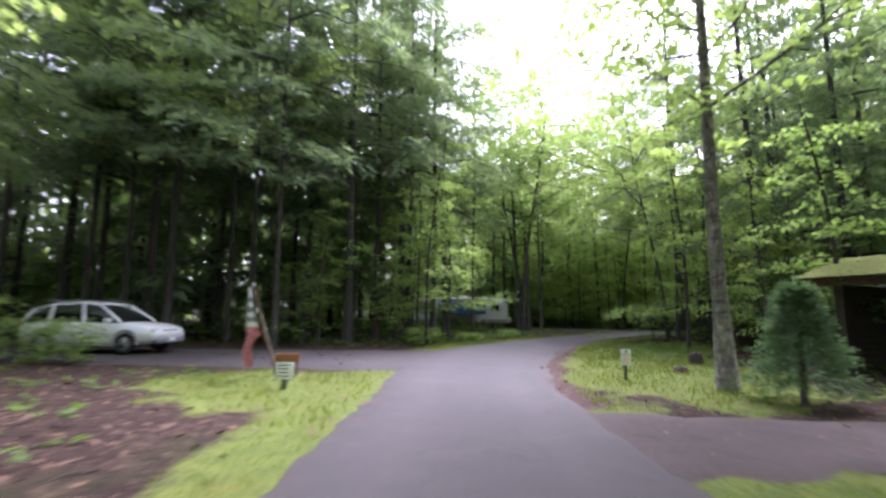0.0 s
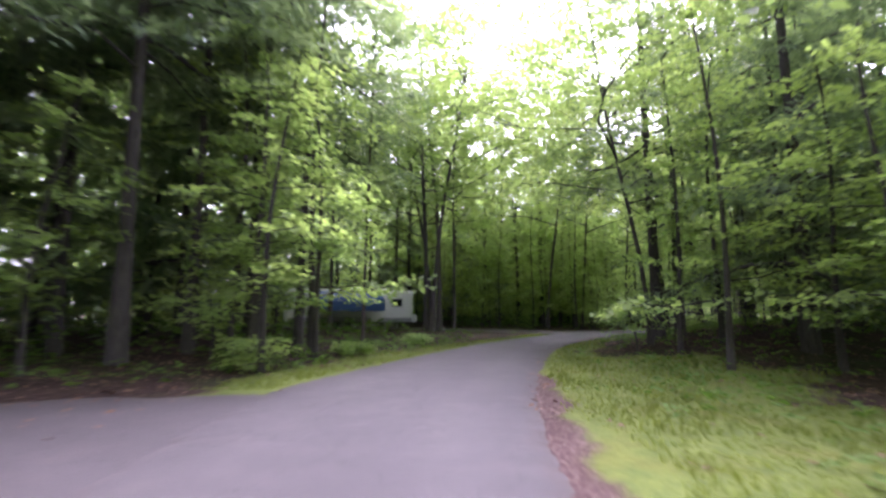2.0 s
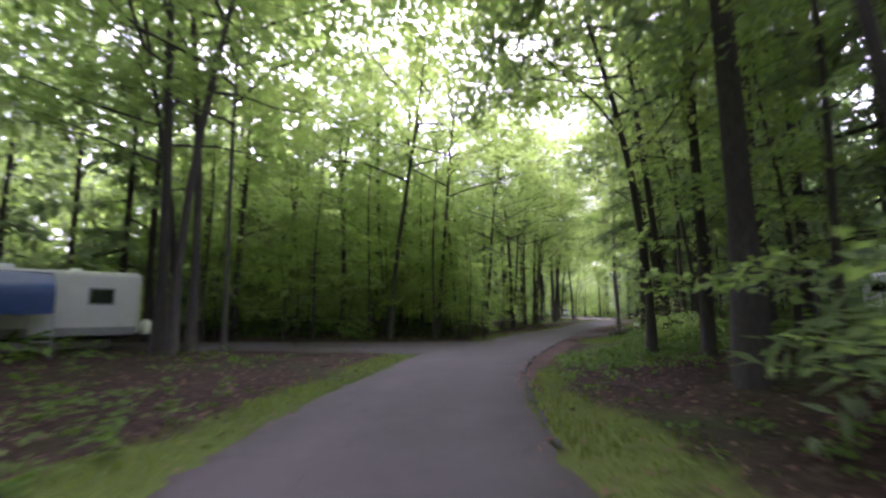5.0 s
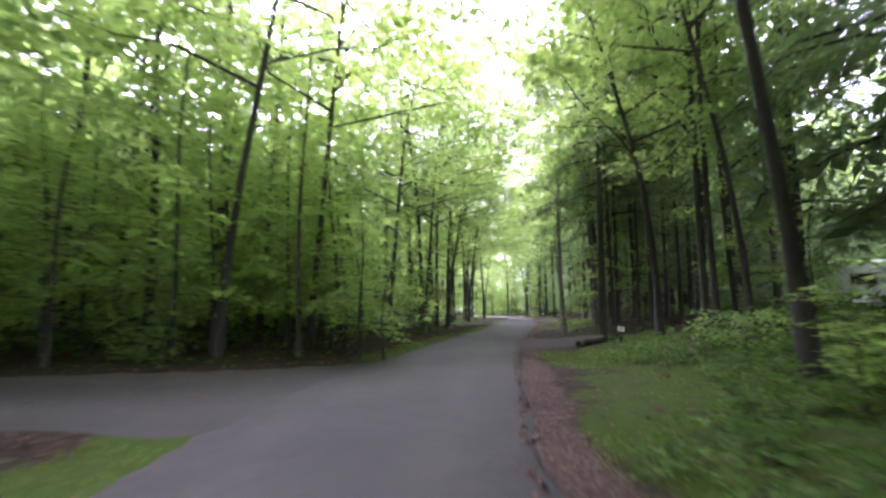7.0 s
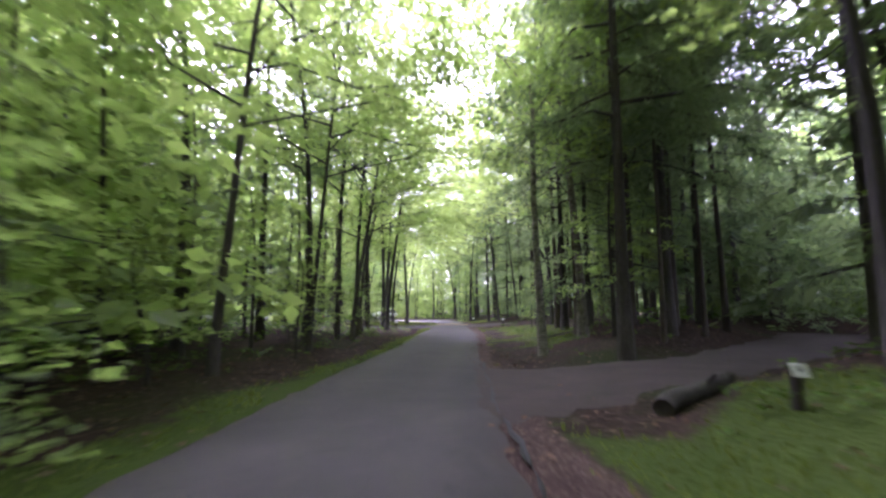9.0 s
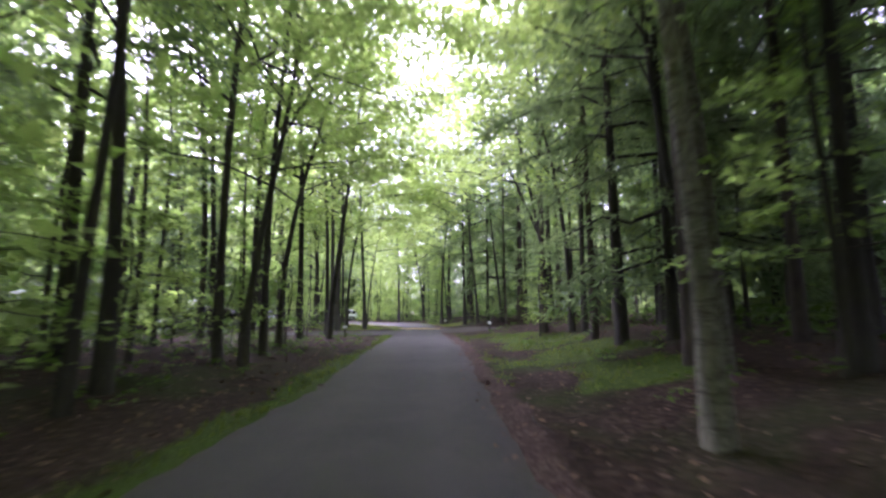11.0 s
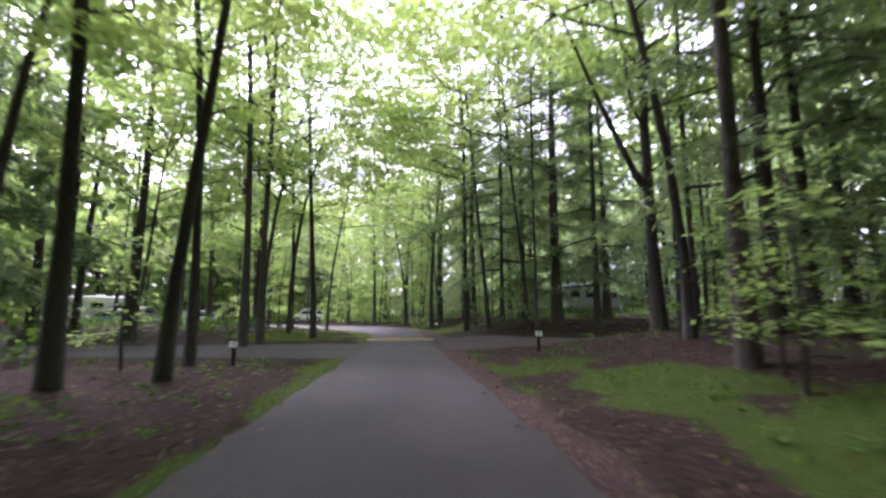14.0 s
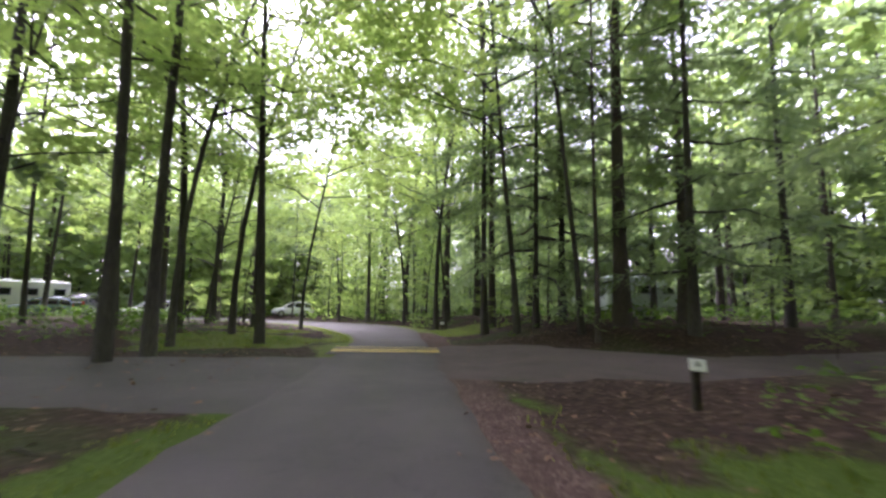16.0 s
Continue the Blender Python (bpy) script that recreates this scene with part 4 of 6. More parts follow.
YOUNG_MAPLES = [(-3.4, 57.6), (0.4, 56.0), (4.2, 53.8), (7.4, 52.4), (-8.0, 60.4), (-0.8, 59.2), (-6.6, 48.4), (-2.6, 38.2), (-0.7, 21.4), (20.6, 45.4), (16.0, 46.4), (13.4, 47.2), (18.6, 49.6), (22.2, 51.6), (26.0, 55.4), (29.6, 58.4), (24.6, 57.8), (14.8, 52.4), (33.6, 60.4), (37.6, 62.6), (8.8, 49.6),
                (79.0, 76.8), (84.4, 79.4), (87.0, 75.0), (90.6, 82.6), (95.0, 88.0), (83.0, 71.6), (84.0, 90.0), (71.4, 88.8), (14.0, 26.4), (17.4, 28.2), (52.0, 47.8), (58.4, 48.0), (63.6, 53.4), (45.2, 44.4), (17.6, 48.0), (20.6, 48.8), (23.8, 50.0), (27.2, 53.4), (31.0, 55.8), (-1.6, 25.8), (12.9, 23.2), (15.9, 29.3), (-1.2, 22.9), (9.9, 19.6), (10.9, 22.6), (12.6, 19.2), (11.2, 16.8), (12.8, 17.6), (19.0, 44.9), (34.4, 57.6), (40.0, 61.0),
                (28.0, 35.6), (34.0, 35.0), (70.6, 86.6), (77.6, 67.0), (82.6, 80.4), (88.4, 87.6), (-5.5, 21.6), (36.4, 43.4), (9.8, 53.0), (13.6, 50.6), (86.6, 87.6), (87.4, 94.6),   (10.2, 12.4)]
LOW_SAPLINGS = [(21.2, 44.9, 1.3), (20.3, 44.5, 0.9), (21.0, 46.4, 1.25), (24.2, 48.6, 1.0), (-2.4, 24.0, 1.0), (12.0, 47.5, 1.2), (29.3, 50.8, 1.0), (15.6, 24.3, 1.0),
                (10.4, 24.0, 0.8), (9.6, 14.6, 0.7), (33.0, 55.2, 1.1), (41.3, 60.0, 0.9), (30.5, 36.2, 0.8), (27.0, 33.6, 0.9), (66.0, 54.8, 0.45), (46.5, 64.4, 0.8),
                (80.5, 72.6, 0.9), (78.0, 68.5, 0.8), (-6.0, 20.8, 0.9), (36.4, 57.0, 1.0), (49.5, 52.2, 0.8)]
# trees that lean over the road: x, y, heading of the lean, scale; those with y below 8 stand out of view, added to
# shade the road
ARCHING = [(66.0, 62.0, 130, 1.75), (6.9, 41.4, -60, 1.7), (8.6, 42.4, 60, 1.6), (7.2, 43.6, 180, 1.5), (17.2, 46.4, -50, 1.5), (20.2, 32.8, 125, 1.35), (25.2, 34.6, 125, 1.3), (9.0, 1.8, 170, 1.4), (10.8, 7.2, 170, 1.35), (-6.0, -5.0, 0, 1.4), (6.6, -7.0, 180, 1.4),
           (-5.2, 0.6, 5), (5.8, -1.5, 175), (20.4, 46.8, -50, 1.35), (25.8, 49.2, -55), (31.2, 52.6, -55), (36.2, 55.6, -55), (41.0, 60.0, -50), 
           (27.4, 37.6, 130), (67.8, 65.2, 125, 1.45), (61.4, 75.4, -45, 1.45), (69.6, 80.0, -30, 1.5), (76.4, 73.6, 140, 1.4), (80.6, 80.0, 140),
           (11.6, 25.0, 150), (16.8, 31.2, 140), (84.6, 82.4, 150), (85.6, 91.6, 170), (66.0, 84.0, -40), (57.4, 73.0, -40, 1.25), (53.6, 77.4, -30), (48.2, 50.6, 125), (54.0, 53.6, 125, 1.45), (39.6, 45.4, 125), (33.0, 36.4, 120)]
# places kept free of random trees: x, y, radius
CLEAR = [(-8, 10, 4.5), (-9, 16.5, 5), (-16, 17, 4), (2, 45.5, 6), (5, 9.5, 3), (9.5, 12.0, 4.5), (7, 8, 4), (46, 33.5, 6), (66, 108, 6), (70, 104, 5), (42, 84, 4), (44, 70.4, 3), (88, 64, 5), (89.5, 103.0, 4), (65.5, 106.7, 4), (84.3, 63.2, 4), (6, 15, 5),
         (3, 3, 4), (-3, 10, 4.5), (7.5, 18.0, 3.5), (55, 57, 3.5), (66, 77, 4), (74, 71, 4), (0.8, 36, 4.5), (-0.6, 31, 2.5), (5, 38, 4.5), (9, 40, 3)]


def open_lane(x, y):
    """Open stretches between the trunks, towards the parked cars."""
    away, bearing = math.hypot(x - 47, y - 57), math.degrees(math.atan2(x - 47, y - 57))
    return 6 < away < 58 and (13 < bearing < 33 or 39.5 < bearing < 45 or 77.5 < bearing < 83)


def conifer_share(x, y):
    """How much of the wood is conifer at a place."""
    if y < 40 and x < 0:
        return 0.85
    if x < 20 and y < 36:
        return 0.75
    side = (x - 30) * -0.57 + (y - 45) * 0.82
    if side < 0:
        return 0.8 if x > 40 else 0.5
    return 0.12


def build_woods():
    rng = random.Random(21)
    taken = [(x, y) for _, x, y, _ in MARKED]
    for kind, x, y, r in MARKED:
        near = y > 8 and (float(off_hard(x, y, MAIN)[0]) < 10.5 or (x < -5 and y < 27))
        high = 3 + int(x * 7) % 3 if kind == "hemlock" and ((x < 3 and 19 < y < 36) or y < 14 or (31 < x < 60 and 40 < y < 49)) else None
        tall = 1.3 if kind == "hemlock" and x < 3 and 19 < y < 36 else 1.0
        plant_tree(kind, x, y, r, rng.uniform(1.0, 1.2) * tall, near, high, rng=rng)
    for x, y, r, s in ((42.2, 47.4, 0.17, 1.0), (44.2, 45.4, 0.2, 1.1), (41.6, 46.0, 0.14, 0.85)):
        taken.append((x, y))
        plant_tree("hemlock", x, y, r, s, True, 0, rng=rng)
    for x, y, r, s in ((3.2, 52.8, 0.2, 1.15), (6.6, 51.2, 0.2, 1.1), (-2.0, 54.6, 0.2, 1.2), (0.2, 41.6, 0.16, 1.0)):
        taken.append((x, y))
        plant_tree("broad", x, y, r, s, True, 3 + int(x) % 3, rng=rng)
    for x, y, s in LOW_SAPLINGS:
        plant_tree("sapling", x, y, None, s, rng=rng)
    for x, y in YOUNG_MAPLES:
        taken.append((x, y))
        plant_tree("maple", x, y, None, rng.uniform(0.9, 1.1), rng=rng)
    plant_tree("maple", 0.1, 25.7, None, 1.45, rng=rng)
    plant_tree("maple", -2.4, 26.2, None, 1.3, rng=rng)
    plant_tree("maple", 0.3, 24.2, None, 1.2, rng=rng)
    plant_tree("maple", 19.3, 42.3, None, 0.55, rng=rng)
    plant_tree("sapling", 19.9, 42.0, None, 0.9, rng=rng)
    for x, y, face, *tall in ARCHING:
        taken.append((x, y))
        plant_tree("canopy", x, y, rng.uniform(0.1, 0.15), tall[0] if tall else rng.uniform(0.92, 1.1), turn=face, rng=rng)
    counts = {True: 0, False: 0}
    for _ in range(9000):
        x, y = rng.uniform(-34, 122), rng.uniform(-12, 128)
        d = float(off_hard(x, y, MAIN)[0])
        if d > 42 or d < 4.6 or float(off_hard(x, y)[0]) < 1.8:
            continue
        if any(math.hypot(x - a, y - b) < c for a, b, c in CLEAR):
            continue
        gap = 2.8 if conifer_share(x, y) > 0.4 else 3.5
        if any((x - a) ** 2 + (y - b) ** 2 < gap * gap for a, b in taken):
            continue
        near = d < 8
        if counts[near] >= (56 if near else 170):
            continue
        counts[near] += 1
        taken.append((x, y))
        kind = "broad"
        if rng.random() < conifer_share(x, y):
            kind = "hemlock" if rng.random() < (0.8 if y < 45 else 0.6) else "pine"
        plant_tree(kind, x, y, rng.uniform(0.09, 0.24), rng.uniform(0.8, 1.2), near, rng=rng)
    n = 0
    for _ in range(3000):
        x, y = rng.uniform(-25, 100), rng.uniform(5, 110)
        d = float(off_hard(x, y, MAIN)[0])
        if not 3.0 < d < 24 or float(off_hard(x, y)[0]) < 2.0 or any(math.hypot(x - a, y - b) < c * 0.8 for a, b, c in CLEAR):
            continue
        if any((x - a) ** 2 + (y - b) ** 2 < 2.0 for a, b in taken) or n >= 100:
            continue
        if open_lane(x, y):
            continue
        n += 1
        taken.append((x, y))
        plant_tree("sapling", x, y, None, rng.uniform(0.5, 1.05), rng=rng)


def build_far_woods():
    """The wood beyond: trunks and clumps of leaves all round."""
    rng = np.random.default_rng(8)
    trunks, leaves = Geo(), []
    made = 0
    while made < 700:
        x, y = rng.uniform(-110, 200), rng.uniform(-90, 210)
        d = float(off_hard(x, y, MAIN[::4])[0])
        if d < 30 or d > 95 or rng.random() > 1.35 - d / 70:
            continue
        made += 1
        z, h = gz(x, y), rng.uniform(20, 30)
        trunks.tube([(x, y, z - 0.3), (x + rng.normal(0, 0.3), y + rng.normal(0, 0.3), z + h)], [rng.uniform(0.12, 0.3), 0.04], 5, False)
        m = 70
        zz = z + h * (0.03 + 0.98 * rng.random(m) ** 0.9)
        rad = 3.2 * np.sqrt(rng.random(m)) * np.sin(np.clip((zz - z) / h, 0.12, 0.92) * math.pi) ** 0.4
        an = rng.uniform(0, 6.28, m)
        leaves.append(np.stack([x + rad * np.cos(an), y + rad * np.sin(an), zz], -1))
    low = 0
    while low < 420:
        x, y = rng.uniform(-60, 150), rng.uniform(-30, 165)
        d = float(off_hard(x, y, MAIN[::4])[0])
        if not 20 < d < 62 or float(off_hard(x, y)[0]) < 6 or any(math.hypot(x - a, y - b) < c + 3 for a, b, c in CLEAR):
            continue
        if open_lane(x, y):
            continue
        low += 1
        z = gz(x, y)
        leaves.append(np.stack([x + rng.normal(0, 1.3, 26), y + rng.normal(0, 1.3, 26), z + rng.uniform(0.3, 5.5, 26)], -1))
    for _ in range(210):
        x, y = rng.uniform(50, 112), rng.uniform(111, 142)
        if x + y > 180:
            leaves.append(np.stack([x + rng.normal(0, 1.6, 22), y + rng.normal(0, 1.6, 22), gz(x, y) + rng.uniform(0.5, 17, 22)], -1))
    for _ in range(190):
        x, y = rng.uniform(8, 52), rng.uniform(64, 104)
        if y > 90 or x < 37:
            leaves.append(np.stack([x + rng.normal(0, 1.6, 22), y + rng.normal(0, 1.6, 22), gz(x, y) + rng.uniform(0.5, 15, 22)], -1))
    mid, rows = 0, []
    while mid < 1350:
        x, y = rng.uniform(-45, 135), rng.uniform(8, 140)
        d = float(off_hard(x, y, MAIN[::2])[0])
        if not 9 < d < 44 or float(off_hard(x, y)[0]) < 4 or any(math.hypot(x - a, y - b) < c + 2 for a, b, c in CLEAR):
            continue
        if open_lane(x, y):
            continue
        mid += 1
        n = 13
        rows.append(np.stack([x + rng.normal(0, 1.1, n), y + rng.normal(0, 1.1, n), gz(x, y) + rng.uniform(0.5, 8.5, n)], -1))
    for _ in range(90):
        x, y = rng.uniform(83, 99), rng.uniform(72, 106)
        if float(off_hard(x, y)[0]) > 1.5 and not open_lane(x, y) and math.hypot(x - 90, y - 103) > 4:
            rows.append(np.stack([x + rng.normal(0, 1.1, 16), y + rng.normal(0, 1.1, 16), gz(x, y) + rng.uniform(0.3, 9.0, 16)], -1))
    for _ in range(120):
        x, y = rng.uniform(46, 64), rng.uniform(27, 42)
        rows.append(np.stack([x + rng.normal(0, 1.2, 18), y + rng.normal(0, 1.2, 18), gz(x, y) + rng.uniform(0.5, 9.0, 18)], -1))
    edge = 0
    while edge < 230:
        x, y = rng.uniform(-4, 30), rng.uniform(46, 62)
        if float(off_hard(x, y)[0]) < 1.6 or math.hypot(x - 2, y - 45.7) < 7:
            continue
        edge += 1
        rows.append(np.stack([x + rng.normal(0, 1.2, 18), y + rng.normal(0, 1.2, 18), gz(x, y) + rng.uniform(1.3, 10.5, 18)], -1))
    # loose leaf clumps overhead, added to close sky gaps and shade the wood
    crowns, made = [], 0
    while made < 520:
        x, y = rng.uniform(-40, 125), rng.uniform(-10, 130)
        d = float(off_hard(x, y, MAIN[::2])[0])
        if not 7.5 < d < 40 or math.hypot(x - 89.5, y - 102) < 7 or (y > 15 and 0.2 < x / y < 0.42 and y < 62):
            continue
        made += 1
        n = 16
        crowns.append(np.stack([x + rng.normal(0, 1.5, n), y + rng.normal(0, 1.5, n), rng.uniform(9, 14) + rng.normal(0, 2.0, n)], -1))
    mids = np.concatenate(rows)
    pts = np.concatenate(leaves)
    ways = unit(np.concatenate([rng.normal(0, 1, (len(pts), 2)), np.full((len(pts), 1), -0.1)], 1))
    blades = sprays(rng, pts, ways, 3, 1.25, 1.8, 0.8, 0.9)
    wood = thing("far_woods", "dense green woods in the distance", "woods", kind="stuff")
    part("trunks", trunks, M_BARK, wood, smooth=True)
    part("foliage", Geo().quads(blades), M_FARLEAF, wood)
    ways = unit(np.concatenate([rng.normal(0, 1, (len(mids), 2)), np.full((len(mids), 1), -0.05)], 1))
    tops = np.concatenate(crowns)
    out = unit(np.concatenate([rng.normal(0, 1, (len(tops), 2)), np.full((len(tops), 1), 0.05)], 1))
    part("canopy_foliage", Geo().quads(sprays(rng, tops, out, 5, 0.45, 1.2, 0.6, 0.9)), M_LEAF, wood)
    dark = np.array([conifer_share(x, y) > 0.4 for x, y, _ in mids])
    part("understory", Geo().quads(sprays(rng, mids[~dark], ways[~dark], 5, 0.42, 1.0, 0.62, 0.9)), M_MAPLE, wood)
    part("conifer_understory", Geo().quads(sprays(rng, mids[dark], ways[dark], 6, 0.5, 1.1, 0.3, 0.75, 0.25)), M_NEEDLE, wood)


# ------------------------------------------------------------------ vehicles
def wheel_mesh_parts(r, width):
    a = np.linspace(0, 2 * math.pi, 21)[:-1]
    prof = [(r * 0.62, -width / 2), (r * 0.93, -width / 2), (r, -width * 0.3), (r, width * 0.3), (r * 0.93, width / 2), (r * 0.62, width / 2)]
    tyre = Geo().loft([[(q * math.cos(t), y, q * math.sin(t)) for q, y in prof] for t in [*a, 2 * math.pi]])
    rim = Geo()
    rim.loft([[(q * math.cos(t), y, q * math.sin(t)) for t in a] for q, y in ((r * 0.63, -width * 0.42), (r * 0.63, width * 0.30), (r * 0.2, width * 0.24), (r * 0.19, width * 0.44), (r * 0.02, width * 0.45))])
    for k in range(5):
        t = k * 2 * math.pi / 5
        rim.tube([(0.18 * r * math.cos(t), width * 0.4, 0.18 * r * math.sin(t)), (0.62 * r * math.cos(t), width * 0.34, 0.62 * r * math.sin(t))], [0.045, 0.03], 6)
    return tyre, rim


def build_car(label, material, at, category="car", tall=1.0, long=1.0, rails=True):
    """A parked estate or sport utility car, nose along +x."""
    car = thing("car", label, category)
    L, Hh = long, tall
    low = [(-2.36, 0.52, 0.93, 0.76), (-2.27, 0.36, 1.0, 0.87), (-1.6, 0.27, 1.04, 0.92), (-0.6, 0.24, 1.04, 0.93), (0.5, 0.24, 1.02, 0.93), (1.2, 0.26, 0.99, 0.92), (1.75, 0.29, 0.94, 0.9), (2.18, 0.34, 0.84, 0.85), (2.36, 0.45, 0.70, 0.72)]

    def ring(x, zb, zt, hw):
        half = [(hw * 0.86, zb), (hw * 0.98, zb + 0.12), (hw, (zb + zt) / 2), (hw * 0.97, zt - 0.07), (hw * 0.86, zt), (hw * 0.4, zt + 0.025)]
        return [(x * L, -y, z * Hh) for y, z in half] + [(x * L, y, z * Hh) for y, z in reversed(half)]

    part("body", Geo().loft([ring(*s) for s in low]), material, car, smooth=True)
    top = [(-2.26, 1.03, 0.80), (-2.0, 1.46, 0.64), (-1.3, 1.62, 0.63), (-0.3, 1.66, 0.64), (0.35, 1.57, 0.65), (1.18, 1.02, 0.78)]

    def cabin(x, z, hw):
        half = [(0.86, 0.98), (hw + 0.07, z - 0.10 if z > 1.1 else z - 0.02), (hw - 0.05, z)]
        return [(x * L, -y, q * Hh) for y, q in half] + [(x * L, y, q * Hh) for y, q in reversed(half)]

    part("window_glass", Geo().loft([cabin(*s) for s in top]), M_GLASS, car, "dark tinted window glass", smooth=True)
    roof = Geo().loft([[(x * L, -hw - 0.02, (z - 0.06) * Hh), (x * L, -hw + 0.06, (z + 0.018) * Hh), (x * L, hw - 0.06, (z + 0.018) * Hh), (x * L, hw + 0.02, (z - 0.06) * Hh)] for x, z, hw in top[1:5]])
    part("roof", roof, material, car, smooth=True)
    for sgn in (-1, 1):
        for x0, z0, y0, x1, z1, y1 in ((1.18, 1.0, 0.84, 0.35, 1.55, 0.69), (-0.05, 1.0, 0.89, -0.25, 1.6, 0.69), (-1.25, 1.0, 0.89, -1.3, 1.58, 0.68), (-2.2, 1.0, 0.85, -1.98, 1.44, 0.69)):
            part("pillar", Geo().tube([(x0 * L, sgn * y0, z0 * Hh), (x1 * L, sgn * y1, z1 * Hh)], [0.05, 0.04], 6), material, car)
        mirror = rounded((0.16, 0.2, 0.14), 0.04, 2, (0.85 * L, sgn * 1.0, 1.06 * Hh))
        part("mirror", mirror, material, car)
        part("headlight", rounded((0.34, 0.3, 0.13), 0.05, 2, (2.12 * L, sgn * 0.66, 0.75 * Hh)), M_LAMP, car, "clear headlight lens")
        part("tail_light", rounded((0.16, 0.2, 0.26), 0.05, 2, (-2.27 * L, sgn * 0.76, 0.93 * Hh)), M_RED, car, "red tail light")
        part("door_sill", rounded((2.5 * L, 0.07, 0.12), 0.03, 2, (0, sgn * 0.9, 0.31 * Hh)), M_GREY, car, "grey plastic sill")
        for x in (-0.45, -1.3 + 0.95):
            part("door_handle", rounded((0.2, 0.05, 0.04), 0.015, 2, ((x - 0.4) * L, sgn * 0.935, 0.9 * Hh)), material, car)
        if rails:
            part("roof_rail", Geo().tube([(-1.7 * L, sgn * 0.6, 1.60 * Hh), (-1.5 * L, sgn * 0.58, 1.70 * Hh), (0.05 * L, sgn * 0.58, 1.71 * Hh), (0.3 * L, sgn * 0.6, 1.6 * Hh)], [0.02] * 4, 6), M_GREY, car)
        for x in (-1.38, 1.42):
            arch = Geo().tube([(x * L + 0.39 * math.cos(t), sgn * 0.9, 0.36 + 0.39 * math.sin(t)) for t in np.linspace(-0.15, math.pi + 0.15, 11)], [0.05] * 11, 6)
            part("wheel_arch", arch, M_GREY, car, "dark wheel arch trim", smooth=True)
            tyre, rim = wheel_mesh_parts(0.34, 0.22)
            w = part("wheel", tyre, M_BLACK, car, smooth=True, at=pose(x * L, sgn * 0.84, 0.34, 0, 0, 0 if sgn > 0 else 180))
            part("rim", rim, M_METAL, w, "grey alloy rim", smooth=True)
    part("bumper", rounded((0.2, 1.5, 0.2), 0.07, 2, (2.3 * L, 0, 0.42 * Hh)), M_GREY, car)
    part("bumper", rounded((0.2, 1.5, 0.22), 0.07, 2, (-2.3 * L, 0, 0.46 * Hh)), M_GREY, car)
    part("grille", rounded((0.06, 0.8, 0.2), 0.025, 2, (2.32 * L, 0, 0.66 * Hh)), M_BLACK, car)
    part("number_plate", rounded((0.02, 0.34, 0.14), 0.006, 1, (2.41 * L, 0, 0.45 * Hh)), M_BOARD, car)
    car.matrix_basis = at
    return car


